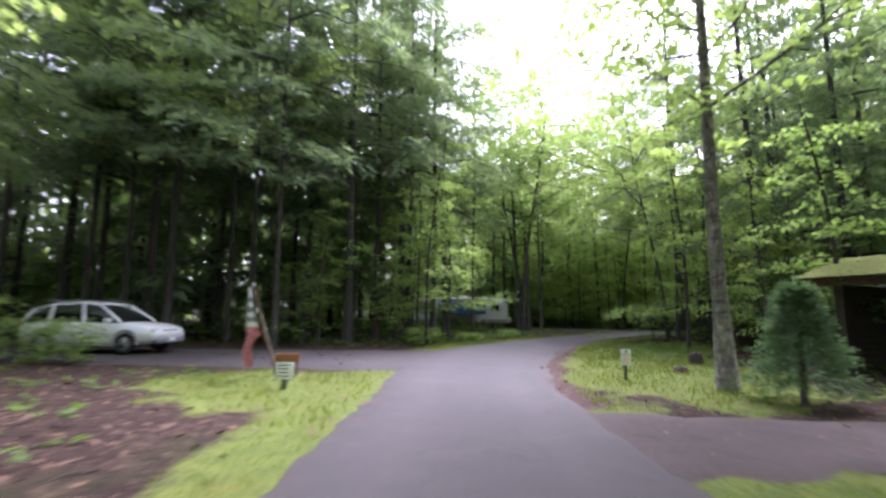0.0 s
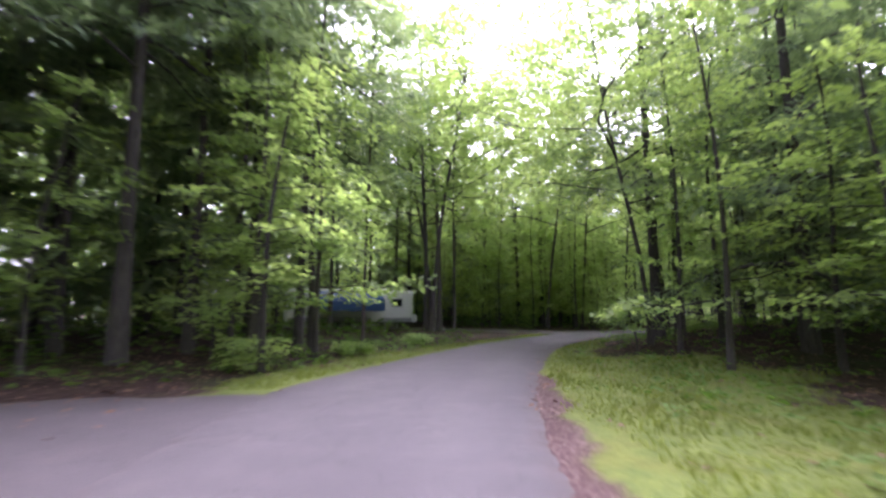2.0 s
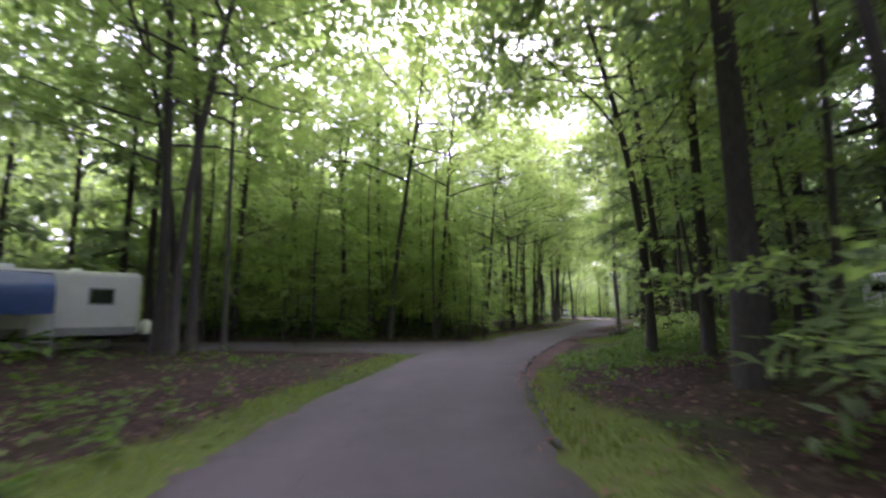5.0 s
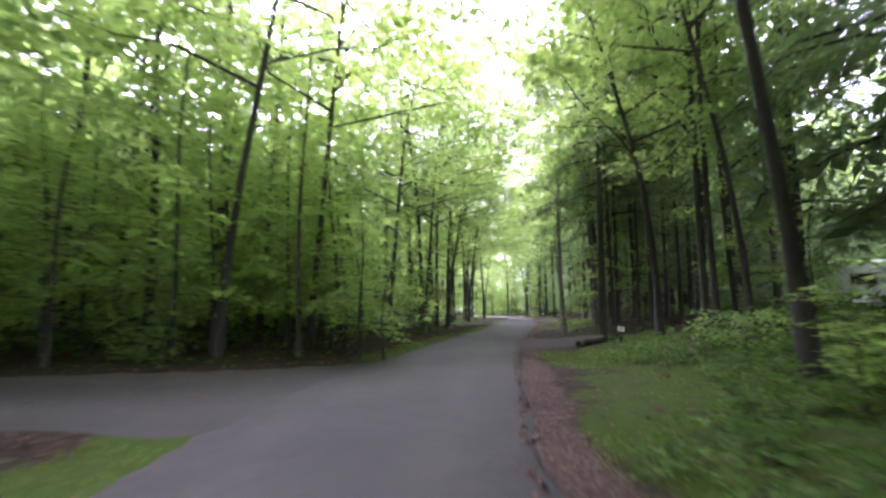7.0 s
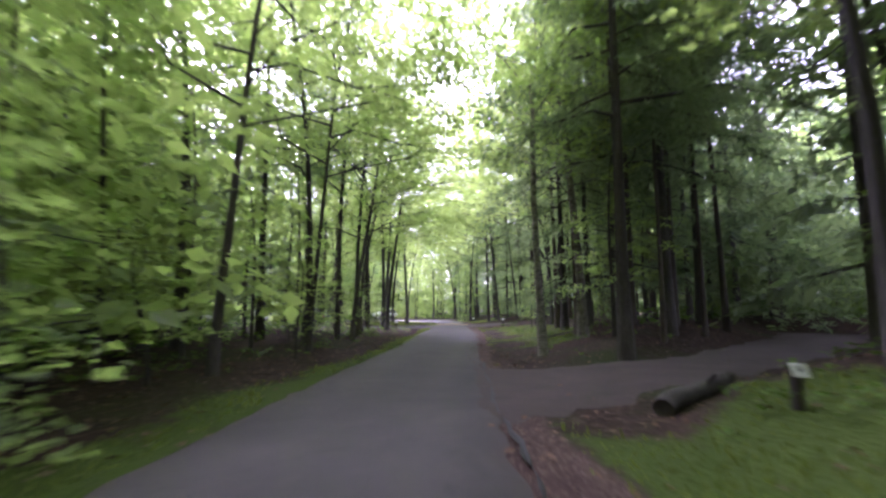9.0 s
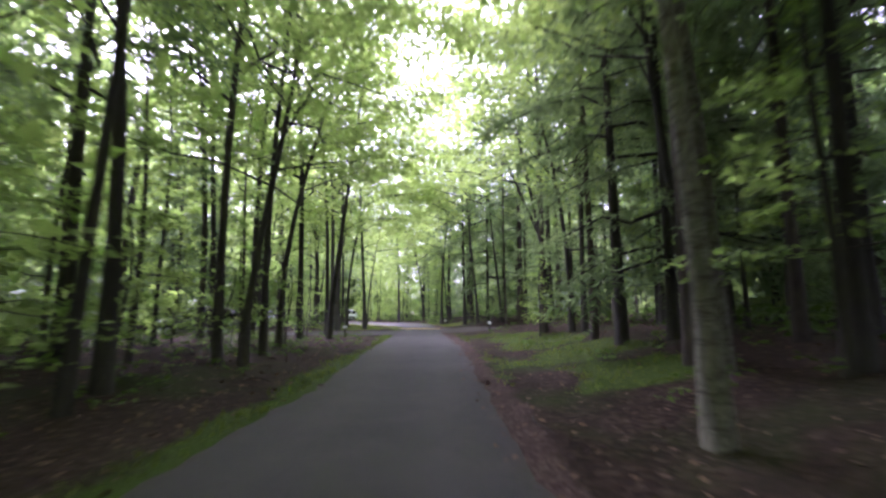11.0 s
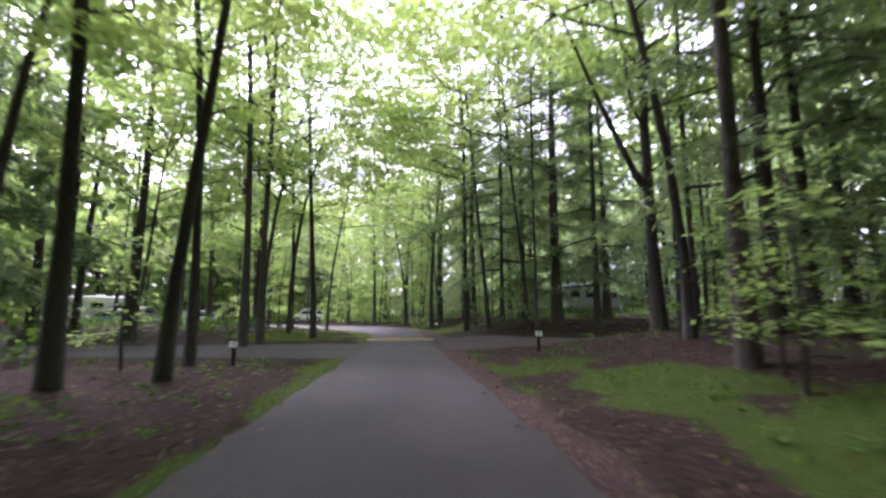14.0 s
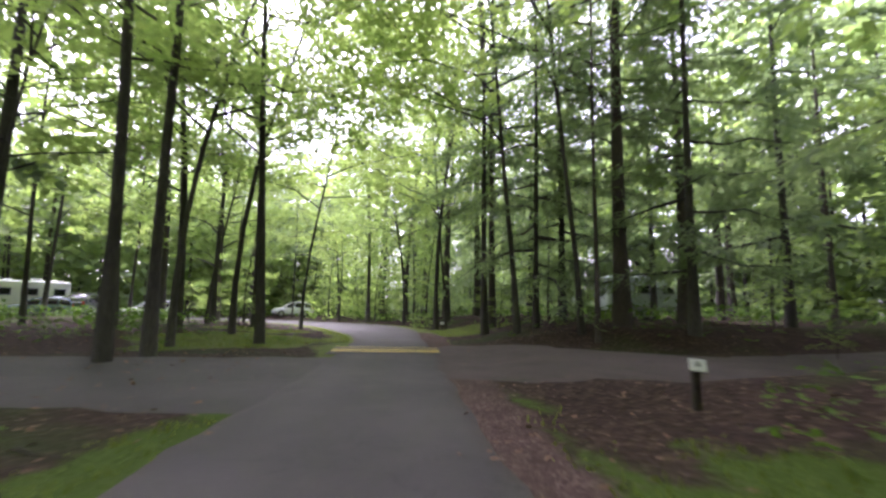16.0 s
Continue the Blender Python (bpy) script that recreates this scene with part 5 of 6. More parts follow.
def build_trailer(label, length, at, skin, tarp=False):
    """A travel trailer, drawbar along +x, door side towards -y."""
    tr = thing("travel_trailer", label, "trailer")
    h = 2.3
    part("shell", rounded((length, 2.4, h), 0.22, 4, (0, 0, 0.55 + h / 2)), skin, tr, smooth=True)
    part("skirt_band", rounded((length * 0.97, 2.42, 0.3), 0.03, 2, (0, 0, 0.72)), M_GREY, tr, "grey lower band")
    part("chassis", rounded((length * 0.94, 1.6, 0.16), 0.03, 2, (0, 0, 0.48)), M_BLACK, tr)
    for x, wd in ((-length * 0.33, 0.9), (-length * 0.02, 1.1), (length * 0.36, 0.8)):
        for sgn in (-1, 1):
            fr = part("window_frame", rounded((wd, 0.05, 0.62), 0.02, 2, (x, sgn * 1.205, 1.95)), M_GREY, tr)
            part("pane", rounded((wd - 0.12, 0.04, 0.5), 0.015, 2, (x, sgn * 1.22, 1.95)), M_GLASS, fr, "dark window pane")
    for sgn in (-1, 1):
        fr = part("window_frame", rounded((0.05, 1.2, 0.66), 0.02, 2, (sgn * (length / 2 + 0.002), 0, 1.95)), M_GREY, tr)
        part("pane", rounded((0.04, 1.06, 0.52), 0.015, 2, (sgn * (length / 2 + 0.016), 0, 1.95)), M_GLASS, fr, "dark window pane")
    door = part("door", rounded((0.68, 0.04, 1.75), 0.02, 2, (length * 0.18, -1.21, 1.5)), skin, tr)
    part("door_handle", rounded((0.05, 0.06, 0.12), 0.015, 2, (length * 0.18 + 0.26, -1.24, 1.4)), M_BLACK, door)
    part("step", rounded((0.6, 0.34, 0.05), 0.015, 2, (length * 0.18, -1.38, 0.42)), M_METAL, tr)
    for x, s in ((-length * 0.3, 0.5), (length * 0.05, 0.75), (length * 0.28, 0.4)):
        part("roof_vent", rounded((s, 0.45, 0.16 if s < 0.7 else 0.28), 0.05, 2, (x, 0, 0.55 + h + 0.06)), M_BOARD, tr, "white roof vent")
    for x, sgn in product((-0.42, 0.42), (-1, 1)):
        tyre, rim = wheel_mesh_parts(0.33, 0.2)
        w = part("wheel", tyre, M_BLACK, tr, smooth=True, at=pose(x - 0.3, sgn * 1.1, 0.33, 0, 0, 0 if sgn > 0 else 180))
        part("rim", rim, M_METAL, w, smooth=True)
    part("drawbar", Geo().tube([(length / 2 - 0.2, -0.6, 0.48), (length / 2 + 1.2, 0, 0.5)], [0.05, 0.05], 6).tube([(length / 2 - 0.2, 0.6, 0.48), (length / 2 + 1.2, 0, 0.5)], [0.05, 0.05], 6), M_BLACK, tr)
    for y in (-0.2, 0.2):
        bottle = Geo().tube([(length / 2 + 0.4, y, 0.52), (length / 2 + 0.4, y, 0.58), (length / 2 + 0.4, y, 1.0), (length / 2 + 0.4, y, 1.1)], [0.13, 0.16, 0.16, 0.05], 12)
        part("gas_bottle", bottle, M_BOARD, tr, "white gas bottle", smooth=True)
    for x in (-length * 0.42, length * 0.42):
        part("jack", Geo().tube([(x, 0.7, 0.0), (x, 0.7, 0.5)], [0.06, 0.03], 8), M_METAL, tr)
    if tarp:
        n = 13
        xs = np.linspace(-length * 0.28, length * 0.2, n)
        rows = [[(x, -1.22 - 0.55 * k, 2.74 - 0.1 * k - 0.03 * k * k * 0.5 + 0.025 * math.sin(x * 3.1 + k)) for x in xs] for k in range(5)]
        hem = rows[-1]
        for k in (1, 2, 3, 4):
            rows.append([(x, y - 0.03 + 0.05 * k / 4 * math.sin(x * 5 + k), z - 0.19 * k + 0.05 * k / 4 * math.sin(x * 4)) for x, y, z in hem])
        v = [q for r in rows for q in r] + [(x, y + 0.004, z - 0.012) for r in rows for x, y, z in r]
        f = [(i * n + j, i * n + j + 1, (i + 1) * n + j + 1, (i + 1) * n + j) for i in range(8) for j in range(n - 1)]
        f += [tuple(q + 9 * n for q in reversed(face)) for face in f]
        part("awning", Geo().put(v, f), M_TARP, tr, "blue cloth awning with a hanging front", smooth=True)
        part("awning_roll", Geo().tube([(-length * 0.29, -1.26, 2.77), (length * 0.21, -1.26, 2.77)], [0.06, 0.06], 10), M_BOARD, tr)
        for x in (-length * 0.28, length * 0.2):
            part("awning_pole", Geo().tube([(x, -3.42, -0.1), (x, -3.42, 2.12)], [0.02, 0.02], 8), M_METAL, tr, "thin metal pole")
    tr.matrix_basis = at
    return tr


# ------------------------------------------------------------------ signs, posts, clutter
def bars(parent, x0, x1, z0, z1, y, material, rows, seed):
    """Lines of writing too small to read."""
    rng = random.Random(seed)
    step = (z1 - z0) / rows
    for k in range(rows):
        a, b = x0 + rng.uniform(0, 0.12) * (x1 - x0), x1 - rng.uniform(0, 0.25) * (x1 - x0)
        z = z1 - (k + 0.5) * step
        part("writing", rounded((b - a, 0.004, step * 0.32), 0.001, 1, ((a + b) / 2, y, z)), material, parent, "unreadable line of writing")


def build_site_sign(x, y, face, ink=M_PINK):
    s = thing("sign", "small white notice with red writing on a green post", "sign")
    part("post", rounded((0.06, 0.06, 0.62), 0.012, 2, (0, 0, 0.24)), M_POST, s)
    board = part("board", rounded((0.22, 0.02, 0.33), 0.008, 2, (0, -0.045, 0.49)), M_BOARD, s, "white board")
    part("emblem", rounded((0.05, 0.004, 0.05), 0.001, 1, (0, -0.057, 0.61)), M_INK, s, "small dark emblem")
    bars(board, -0.09, 0.09, 0.36, 0.57, -0.057, ink, 4, 3)
    s.matrix_basis = pose(x, y, gz(x, y), 0, 0, face)


def build_site_post(x, y, face, height=0.62, words="short dark wooden campsite post with a white plate"):
    s = thing("marker_post", words, "post", "campsite posts")
    part("post", rounded((0.09, 0.11, height + 0.2), 0.02, 2, (0, 0, height / 2 - 0.1)), M_DARKWOOD, s)
    plate = part("plate", rounded((0.21, 0.016, 0.16), 0.005, 2), M_BOARD, s, "white plate")
    plate.matrix_basis = pose(0, -0.07, height - 0.06, -24, 5, 0)
    part("writing", rounded((0.07, 0.004, 0.035), 0.001, 1, (0, -0.010, 0)), M_GREY, plate, "unreadable marking")
    part("bracket", rounded((0.05, 0.03, 0.1), 0.006, 2, (0, -0.055, height - 0.06)), M_METAL, s)
    s.matrix_basis = pose(x, y, gz(x, y), 0, 0, face)


def build_flag(x, y):
    f = thing("flag_pole", "leaning wooden pole with a limp striped flag", "flag")
    top = Vector((-0.62, 0.1, 1.95))
    part("pole", Geo().tube([(0.12, 0, -0.2), (0, 0, 0.1), top * 0.55, top], [0.035, 0.034, 0.03, 0.026], 10), M_WOOD, f, "weathered wooden pole", smooth=True)
    part("finial", Geo().tube([top, top + Vector((-0.01, 0, 0.05)), top + Vector((-0.02, 0, 0.1))], [0.02, 0.035, 0.006], 8), M_METAL, f, smooth=True)
    # the cloth clings to the pole above and hangs free below
    def cloth(u, t):
        drop = 1.66 * t
        hung = max(0.03, 0.34 * min(1, drop / 0.95)) if drop < 0.95 else 0.34 - 0.1 * min(1, (drop - 0.95) / 0.12) + 0.02 * math.sin(drop * 14)
        x = top.x - 0.03 - 0.05 * math.sin(t * 3) + u * hung + (0.035 * math.sin(drop * 8) - 0.07 * (drop - 0.95) if drop > 0.95 else 0)
        return (x, -0.06 + (0.045 if t < 0.55 else 0.07) * math.sin(u * 9 + t * 2.5), top.z - 0.03 - drop)

    rows, m = 16, 7
    for k in range(rows):
        verts = []
        for side in (0, 0.006):
            for j in range(3):
                for i in range(m):
                    p = cloth(i / (m - 1), (k + j / 2) / rows)
                    verts.append((p[0], p[1] + side, p[2]))
        q = []
        for s in (0, 3 * m):
            q += [(s + j * m + i, s + j * m + i + 1, s + (j + 1) * m + i + 1, s + (j + 1) * m + i) for j in range(2) for i in range(m - 1)]
        if k < 8:
            look_of, words = (M_FLAG_WHITE, "white cloth stripe") if k % 2 or k == 0 else (M_FLAG_BLUE, "grey blue cloth stripe")
        else:
            look_of, words = M_FLAG_RED, "faded red cloth stripe"
        part("stripe", Geo().put(verts, q), look_of, f, words, smooth=True)
    f.matrix_basis = pose(x, y, gz(x, y))


def build_entry_signs():
    x, y = -2.9, 9.05
    s = thing("sign", "white notice board with black writing on a short post", "sign")
    part("post", rounded((0.09, 0.09, 0.55), 0.015, 2, (0, 0, 0.1)), M_POST, s)
    board = part("board", rounded((0.33, 0.02, 0.30), 0.008, 2, (0, -0.06, 0.33)), M_BOARD, s, "white board")
    bars(board, -0.14, 0.14, 0.20, 0.46, -0.073, M_INK, 4, 5)
    s.matrix_basis = pose(x, y, gz(x, y), -9, 0, -8)
    b = thing("sign", "low brown wooden sign board on two stubs", "sign")
    part("board", rounded((0.55, 0.05, 0.2), 0.015, 2, (0, 0, 0.38)), M_BROWNSIGN, b, "brown painted board")
    for q in (-0.2, 0.2):
        part("leg", rounded((0.06, 0.06, 0.5), 0.012, 2, (q, 0.05, 0.15)), M_WOOD, b)
    b.matrix_basis = pose(-3.5, 11.1, gz(-3.5, 11.1), 0, 0, 5)


def build_stump(x, y, r, h, seed, label):
    rng = np.random.default_rng(seed)
    n, rings = 12, []
    wob = rng.uniform(0.85, 1.2, n)
    for z, q in ((-0.08, 1.5), (0.03, 1.25), (h * 0.5, 1.02), (h * 0.95, 0.95), (h, 0.85)):
        rings.append([(q * r * wob[i] * math.cos(i * 2 * math.pi / n), q * r * wob[i] * math.sin(i * 2 * math.pi / n), z + (0.15 * h * math.sin(i * 1.7) if z == h else 0)) for i in range(n)])
    s = thing("stump", label, "stump")
    part("wood", Geo().loft(rings), M_BARK_BROWN, s, smooth=True)
    s.matrix_basis = pose(x, y, gz(x, y))


def build_log(a, b, r, label):
    d = thing("log", label, "log")
    za, zb = gz(*a) + r * 0.7, gz(*b) + r * 0.7
    pts = [(a[0] + (b[0] - a[0]) * t, a[1] + (b[1] - a[1]) * t + 0.06 * math.sin(t * 5), za + (zb - za) * t + 0.03 * math.sin(t * 9)) for t in np.linspace(0, 1, 8)]
    part("wood", Geo().tube(pts, [r * 1.05, r * 1.1, r, r * 0.95, r, r * 0.88, r * 0.8, r * 0.7], 10), M_BARK, d, smooth=True)
    mid = pts[4]
    part("branch_stub", Geo().tube([mid, (mid[0] + 0.1, mid[1] - 0.2, mid[2] + 0.25)], [0.04, 0.02], 6), M_BARK, d)


def build_shelter():
    """The open shelter with a mossy shingled roof, of which the eave end shows."""
    sh = thing("shelter", "dark wooden shelter with a mossy shingled roof", "shelter")
    wx, wy = 4.4, 4.0
    for x, y in product((0.2, wx - 0.2), (0.2, wy - 0.2)):
        part("post", rounded((0.16, 0.16, 2.3), 0.02, 2, (x, y, 1.0)), M_DARKWOOD, sh)
    for k in range(14):
        part("plank", rounded((wx - 0.2, 0.03, 0.145), 0.006, 1, (wx / 2, wy - 0.1, 0.15 + k * 0.15)), M_DARKWOOD, sh)
        part("plank", rounded((0.03, wy - 0.2, 0.145), 0.006, 1, (0.12, wy / 2, 0.15 + k * 0.15)), M_DARKWOOD, sh)
    for y in (0.0, wy):
        part("beam", rounded((wx + 0.4, 0.1, 0.16), 0.015, 2, (wx / 2, y, 2.2)), M_WOOD, sh)
    rise, half = 0.62, wy / 2 + 0.45
    slope = math.atan2(rise, half)
    ln = math.hypot(rise, half)
    rng = random.Random(2)
    for sgn in (-1, 1):
        base = part("roof", rounded((wx + 0.9, ln, 0.05), 0.01, 1), M_DARKWOOD, sh, at=Matrix.Translation((wx / 2, wy / 2 + sgn * half / 2, 2.28 + rise / 2)) @ Matrix.Rotation(-sgn * slope, 4, "X"))
        rows, cols = 13, 11
        for i, j in product(range(rows), range(cols)):
            me = SHINGLES[rng.randrange(len(SHINGLES))]
            o = part("shingle", me, None, base)
            o.matrix_basis = pose(-(wx + 0.9) / 2 + (j + 0.5 + 0.25 * (i % 2)) * (wx + 0.7) / cols, -sgn * (ln / 2 - (i + 0.5) * ln / rows) * -1, 0.045 + rng.uniform(0, 0.01), 0, 0, rng.uniform(-1.5, 1.5))
    sh.matrix_basis = pose(9.25, 11.6, gz(10.5, 10.5) - 0.05, 0, 0, -63)


SHINGLES = []


def make_shingles():
    for k in range(4):
        g = rounded((0.47 - 0.02 * k, 0.27, 0.028), 0.008, 1)
        SHINGLES.append(g.mesh("shingle", M_MOSS))


def build_cedar(x, y, h, r):
    rng = np.random.default_rng(6)
    bush = thing("cedar_shrub", "dense bluish green cone-shaped cedar shrub", "shrub")
    stem = Geo().tube([(0, 0, -0.1), (0.02, 0, h * 0.5), (0, 0.02, h * 0.95)], [0.06, 0.04, 0.01], 7)
    part("stem", stem, M_BARK_BROWN, bush, smooth=True)
    n = 950
    t = rng.random(n) ** 0.8
    z = 0.08 + t * (h - 0.1)
    rad = r * np.clip(1.05 - t, 0, 1) ** 0.9 * (0.55 + 0.5 * np.sqrt(rng.random(n))) * (1 + 0.2 * np.sin(rng.integers(0, 9, n) * 0.7 + t * 9))
    a = rng.uniform(0, 6.28, n)
    c = np.stack([rad * np.cos(a), rad * np.sin(a), z], -1)
    ways = unit(np.stack([np.cos(a), np.sin(a), np.full(n, 0.75)], -1))
    part("crown", Geo().quads(sprays(rng, c, ways, 7, 0.11, 0.24, 0.3, 0.7, 0.25)), M_CEDAR, bush)
    bush.matrix_basis = pose(x, y, gz(x, y))


def build_bush(x, y, h, r, seed, label="leafy green roadside bush"):
    rng = np.random.default_rng(seed)
    b = thing("bush", label, "bush", "bushes by the road")
    stems = Geo()
    n = int(120 * max(1, r))
    a, t = rng.uniform(0, 6.28, n), rng.random(n)
    rad = r * np.sqrt(rng.random(n)) * (0.6 + 0.5 * np.sin(t * 2.6))
    c = np.stack([rad * np.cos(a), rad * np.sin(a), 0.1 + h * t], -1)
    for k in range(6):
        q = c[k * 7]
        stems.tube([(0.05 * math.cos(k), 0.05 * math.sin(k), -0.05), q * [0.5, 0.5, 0.6], q], [0.014, 0.01, 0.004], 5, False)
    tagged(part("twigwork", stems, M_BARK, b), kind="stuff")
    ways = unit(np.stack([np.cos(a), np.sin(a), np.full(n, 0.1)], -1))
    part("crown", Geo().quads(sprays(rng, c, ways, 7, 0.12, 0.4, 0.6, 0.85)), M_MAPLE, b)
    b.matrix_basis = pose(x, y, gz(x, y))


def build_ground_cover():
    rng = np.random.default_rng(15)

    def scatter(n, near_max, want):
        k = rng.integers(12, 118, n)
        x, y = MAIN[k, 0] + rng.uniform(-near_max - 3, near_max + 3, n), MAIN[k, 1] + rng.uniform(-near_max - 3, near_max + 3, n)
        main = off_hard(x, y, MAIN)
        keep = main < near_max
        x, y, main = x[keep], y[keep], main[keep]
        away = off_hard(x, y)
        cover = grass_cover(x, y, away, main)
        keep = want(x, y, away, main, cover)
        return x[keep], y[keep], ground_height(x[keep], y[keep], away[keep])

    # grass blades
    x, y, z = scatter(420000, 8, lambda x, y, a, m, c: (a > 0.03) & (rng.random(len(x)) < (c - 0.25)) & (m < 8))
    n = min(len(x), 62000)
    x, y, z = x[:n], y[:n], z[:n]
    h = rng.uniform(0.02, 0.085, n) * (0.7 + 0.6 * (np.sin(x * 2.1) * np.cos(y * 1.8) > 0))
    a, lean = rng.uniform(0, 6.28, n), rng.uniform(0, 0.06, (n, 2))
    wx, wy = np.cos(a) * 0.016, np.sin(a) * 0.016
    base = np.stack([x, y, z - 0.01], -1)
    p0, p1 = base + np.stack([wx, wy, 0 * h], -1), base - np.stack([wx, wy, 0 * h], -1)
    tip = base + np.stack([lean[:, 0] - 0.03, lean[:, 1] - 0.03, h], -1)
    p2, p3 = tip - np.stack([wx, wy, 0 * h], -1) * 0.2, tip + np.stack([wx, wy, 0 * h], -1) * 0.2
    tagged(new("grass", Geo().quads(np.stack([p0, p1, p2, p3], 1)).mesh("grass", M_GRASS)), "short green and yellowish verge grass", "grass", kind="stuff")

    # low leafy plants under the trees by the road
    def plants_here(x, y, a, m, c):
        zone = np.exp(-(((x - 20.5) / 6) ** 2 + ((y - 33) / 4.5) ** 2)) * 1.4 + 0.35 * np.exp(-(((x - 3) / 5) ** 2 + ((y - 27) / 7) ** 2)) + 0.45 * np.exp(-(((x - 40) / 6) ** 2 + ((y - 60.5) / 4) ** 2)) + 0.12 * (m > 2)
        patch = np.sin(x * 0.9 + 2) * np.cos(y * 0.8) > -0.2
        return (a > 0.7) & (rng.random(len(x)) < zone) & (patch | (zone > 0.5))

    x, y, z = scatter(60000, 13, plants_here)
    n = min(len(x), 7000)
    c = np.stack([x[:n], y[:n], z[:n] + rng.uniform(0.04, 0.28, n)], -1)
    a = rng.uniform(0, 6.28, n)
    ways = np.stack([np.cos(a), np.sin(a), np.full(n, 0.25)], -1)
    tagged(new("low_plants", Geo().quads(sprays(rng, c, ways, 7, 0.11, 0.3, 0.62, 0.85)).mesh("low_plants", M_PLANT)), "low leafy green plants on the forest floor", "plants", kind="stuff")

    # taller undergrowth deeper in the wood
    n = 30000
    x, y = rng.uniform(-20, 108, n), rng.uniform(20, 116, n)
    main = off_hard(x, y, MAIN)
    clump = np.sin(x * 0.55 + 1.0) * np.cos(y * 0.48) + 0.5 * np.sin(x * 1.4 - y * 1.1)
    keep = (main > 6.5) & (main < 30) & (off_hard(x, y) > 2.2) & (clump > -0.1) & (rng.random(n) < 0.75)
    x, y = x[keep][:5200], y[keep][:5200]
    n = len(x)
    a = rng.uniform(0, 6.28, n)
    c = np.stack([x, y, ground_height(x, y) + rng.uniform(0.12, 0.8, n)], -1)
    ways = np.stack([np.cos(a), np.sin(a), np.full(n, 0.3)], -1)
    tagged(new("undergrowth", Geo().quads(sprays(rng, c, ways, 5, 0.3, 0.7, 0.6, 0.85)).mesh("undergrowth", M_PLANT)), "leafy green undergrowth between the trunks", "undergrowth", kind="stuff")

    # dry leaves on the floor and along the road's edge
    x, y, z = scatter(60000, 14, lambda x, y, a, m, c: (((a > -0.35) | ((m > 0.4) & (rng.random(len(x)) < 0.4))) & (rng.random(len(x)) < 0.75 * (1 - c) + 0.06)))
    n = min(len(x), 18000)
    a = rng.uniform(0, 6.28, n)
    base = np.stack([x[:n], y[:n], np.maximum(z[:n], 0.03 * (off_hard(x[:n], y[:n]) < 0.1)) + 0.012], -1)
    d = np.stack([np.cos(a), np.sin(a), rng.normal(0, 0.25, n)], -1) * rng.uniform(0.03, 0.075, (n, 1))
    w = np.stack([-np.sin(a), np.cos(a), rng.normal(0, 0.25, n)], -1) * rng.uniform(0.02, 0.045, (n, 1))
    tagged(new("fallen_leaves", Geo().quads(np.stack([base - d, base + w, base + d, base - w], 1)).mesh("fallen_leaves", M_DRY)), "scattered dry brown leaves on the ground", "leaves", kind="stuff")

    # twigs
    tw = Geo()
    x, y, z = scatter(5000, 9, lambda x, y, a, m, c: (a > 0.3) & (c < 0.6))
    for i in range(min(len(x), 260)):
        a, ln = rng.uniform(0, 6.28), rng.uniform(0.2, 0.9)
        tw.tube([(x[i], y[i], z[i] + 0.01), (x[i] + ln * 0.5 * math.cos(a), y[i] + ln * 0.5 * math.sin(a), z[i] + 0.03), (x[i] + ln * math.cos(a + 0.2), y[i] + ln * math.sin(a + 0.2), z[i] + 0.015)], [0.012, 0.009, 0.005], 4, False)
    tagged(new("twigs", tw.mesh("twigs", M_BARK_BROWN)), "fallen twigs lying on the forest floor", "twigs", kind="stuff")


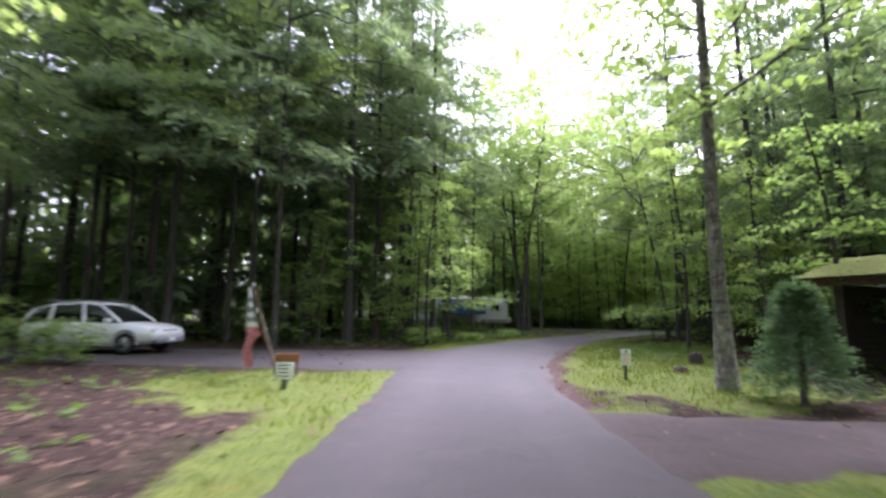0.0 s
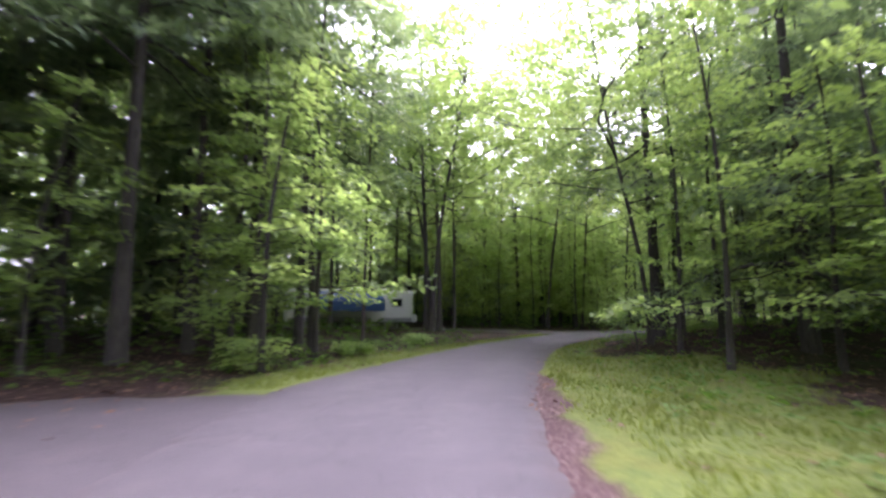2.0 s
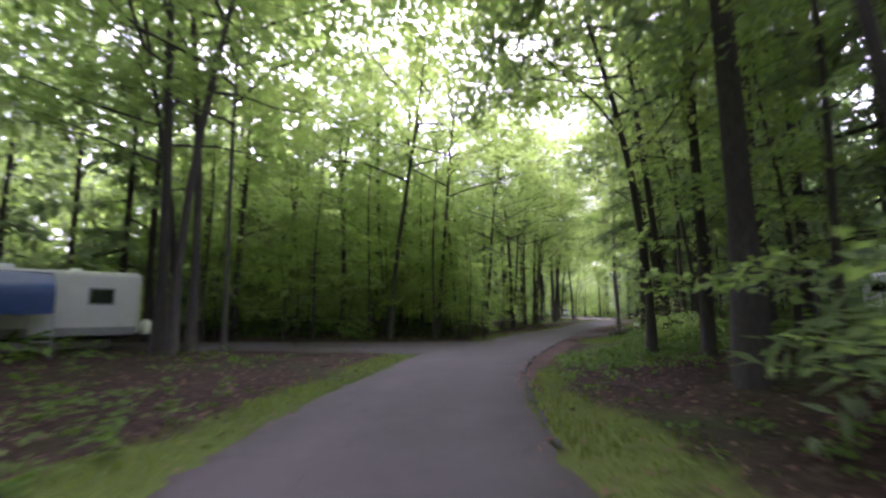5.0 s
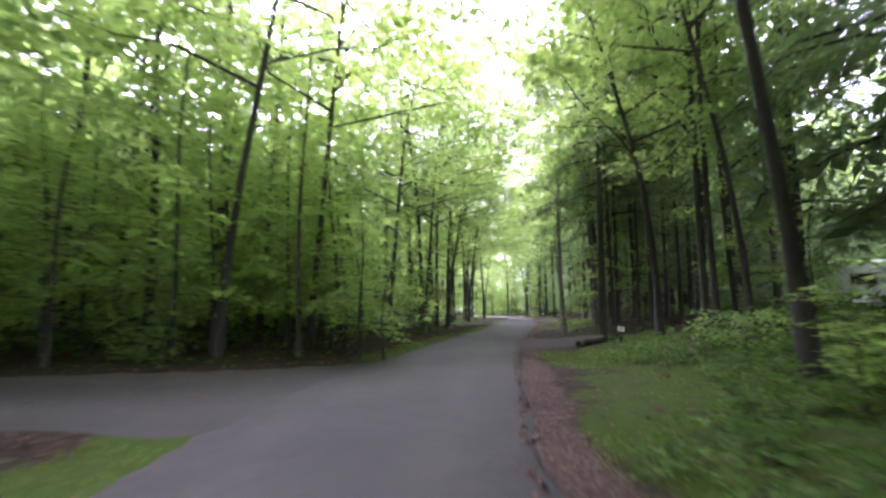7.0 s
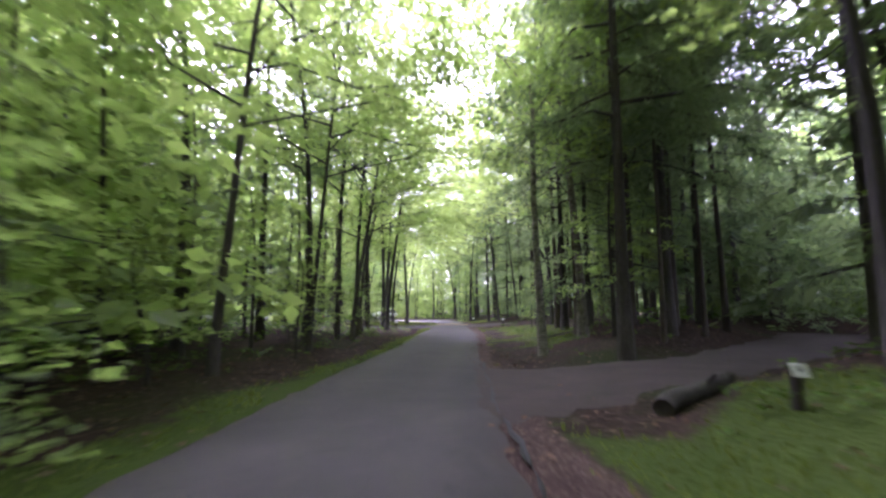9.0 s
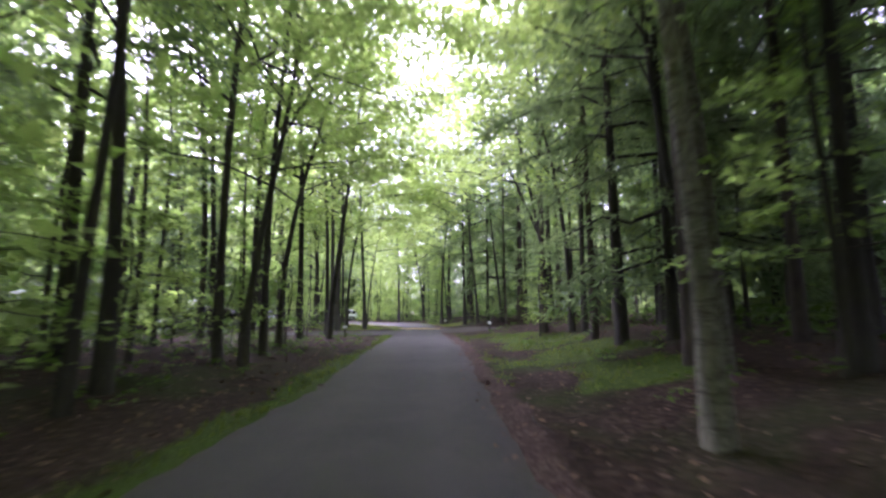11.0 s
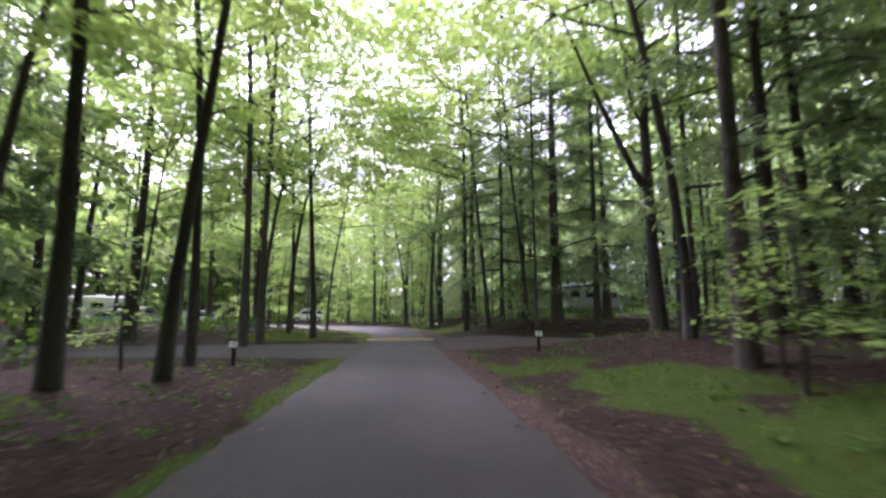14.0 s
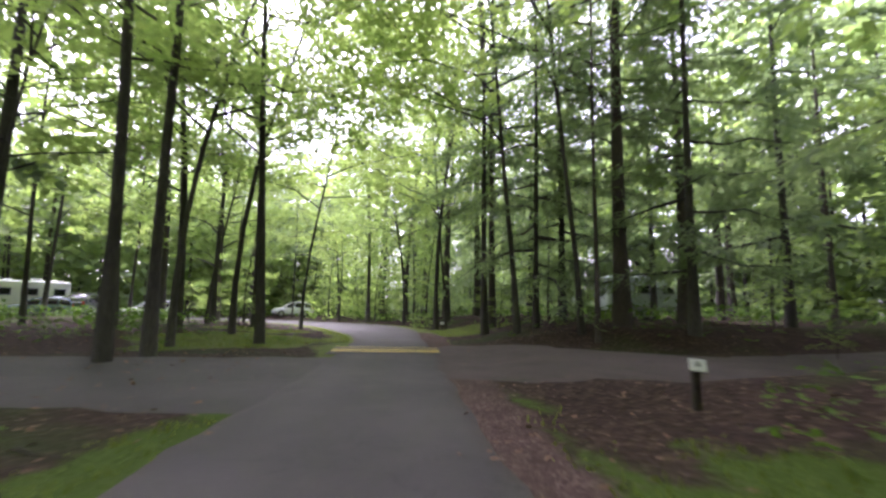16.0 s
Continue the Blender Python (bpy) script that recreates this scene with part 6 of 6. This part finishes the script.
def build_things():
    pad = 0.03
    build_car("white estate car parked on the driveway under hemlocks", M_WHITE, pose(-11.5, 16.6, pad, 0, 0, -4), "car", 1.0, 1.0)
    build_trailer("white travel trailer with a blue awning parked among trees", 9.0, pose(1.5, 45.7, gz(2, 45.8), 0, 0, 9), M_TRAILER, True)
    build_trailer("white travel trailer with gas bottles parked on a campsite", 6.5, pose(47.6, 32.6, gz(47, 32.6), 0, 0, 160), M_TRAILER)
    build_trailer("pale teal camping trailer half hidden behind trunks", 4.6, pose(83.6, 62.7, gz(83.6, 62.7), 0, 0, -60), M_TEAL)
    build_car("white sport utility car parked beside the road bend", M_WHITE, pose(89.9, 102.8, gz(89.9, 102.8), 0, 0, 145), "car", 1.08, 1.0)
    build_trailer("white camper van standing among the trees", 5.0, pose(65.5, 106.7, gz(65.5, 106.7), 0, 0, -20), M_TRAILER)
    build_car("dark sport utility car parked on a campsite", M_BLACKCAR, pose(68.6, 104.2, gz(68.6, 104.2), 0, 0, 40), "car", 1.05, 1.0)
    build_car("slate blue car parked next to a camper", M_BLUECAR, pose(65.4, 104.4, gz(65.4, 104.4), 0, 0, 150), "car", 0.92, 0.95, False)
    build_car("silver car parked on a campsite among trunks", M_SILVER, pose(73.0, 102.6, gz(73.0, 102.6), 0, 0, 160), "car", 1.0, 1.0)
    build_trailer("white travel trailer parked at the end of a campsite pad", 5.6, pose(42.2, 84.2, gz(42.2, 84.2), 0, 0, -20), M_TRAILER)
    build_car("dark car parked among trunks beside a campsite pad", M_BLACKCAR, pose(44.0, 70.4, gz(44.0, 70.4), 0, 0, 150), "car", 0.98, 0.95, False)
    build_flag(-3.48, 10.35)
    build_entry_signs()
    build_site_sign(3.95, 10.6, 2)
    build_site_post(26.8, 38.6, -48, 0.5)
    build_site_post(49.1, 64.1, -60)
    build_site_post(55.3, 57.9, -62)
    build_site_post(75.8, 73.6, -60, 0.5)
    build_stump(7.3, 14.1, 0.17, 0.3, 1, "old brown tree stump in the grass")
    build_stump(5.9, 12.1, 0.16, 0.13, 2, "low rotten stump in the grass")
    build_stump(118, 47.5, 0.4, 0.7, 3, "broken stump among the trunks")
    build_log((26.65, 40.0), (28.3, 39.45), 0.13, "dark fallen log beside the campsite pad")
    make_shingles()
    build_shelter()
    build_cedar(5.85, 8.0, 1.9, 0.68)
    for x, y, h, r, seed in ((-11.4, 13.3, 1.1, 0.8, 31), (-12.9, 13.4, 1.7, 1.0, 32), (-0.9, 21.6, 0.7, 0.7, 33), (1.4, 25.4, 0.3, 0.5, 34), (4.0, 29.6, 0.35, 0.5, 35), (-9.9, 13.0, 1.1, 0.6, 36),
                             (15.4, 46.6, 0.9, 0.9, 37), (23.0, 34.2, 0.7, 0.9, 38), (18.6, 31.4, 0.7, 0.8, 39), (77.5, 76.3, 0.9, 0.9, 42)):
        build_bush(x, y, h, r, seed)
    # trees with a lean or a fork of their own
    for args in ((5.5, 9.5, 0.18, (-0.9, -0.2), True, "pale-barked forked tree standing on the lawn", 51, 15.0, 4.6),
                 (37.6, 44.9, 0.2, (-0.7, 0.6), False, "pale leaning roadside tree with smooth bark", 52, 17.0, 6.5),
                 (33.8, 44.8, 0.14, (0.2, 0.3), False, "slender pale trunk beside the campsite pad", 55, 14.0, 5.5),
                 (57.3, 54.6, 0.24, (0.3, 0.5), True, "dark forked tree with a crooked limb", 53, 19.0, 5.2, M_BARK),
                 (46.4, 62.7, 0.16, (1.3, -2.0), False, "dark broadleaf tree leaning towards the road", 54, 17.0, 5.5, M_BARK),
                 (44.6, 66.4, 0.15, (1.5, -1.9), False, "dark broadleaf tree leaning towards the road", 56, 18.0, 6.0, M_BARK)):
        x, y, r, lean, fork, label, seed, h, low, *skin = args
        trunk, limbs, crown = tree_meshes("pale", seed, "broad", h, r, lean, low, 3.6, 1.0, M_MAPLE, fork, "crooked" in label)
        trunk.materials[0] = limbs.materials[0] = skin[0] if skin else M_BARK_PALE
        tree = thing("broadleaf_tree", label, "tree")
        part("trunk", trunk, None, tree)
        tagged(part("branchwork", limbs, None, tree), kind="stuff")
        part("crown", crown, None, tree)
        tree.matrix_basis = pose(x, y, gz(x, y))


# ------------------------------------------------------------------ build
build_ground()
build_roads()
build_edge_shadow()
build_speed_hump()
build_library()
build_woods()
build_far_woods()
build_things()
build_ground_cover()
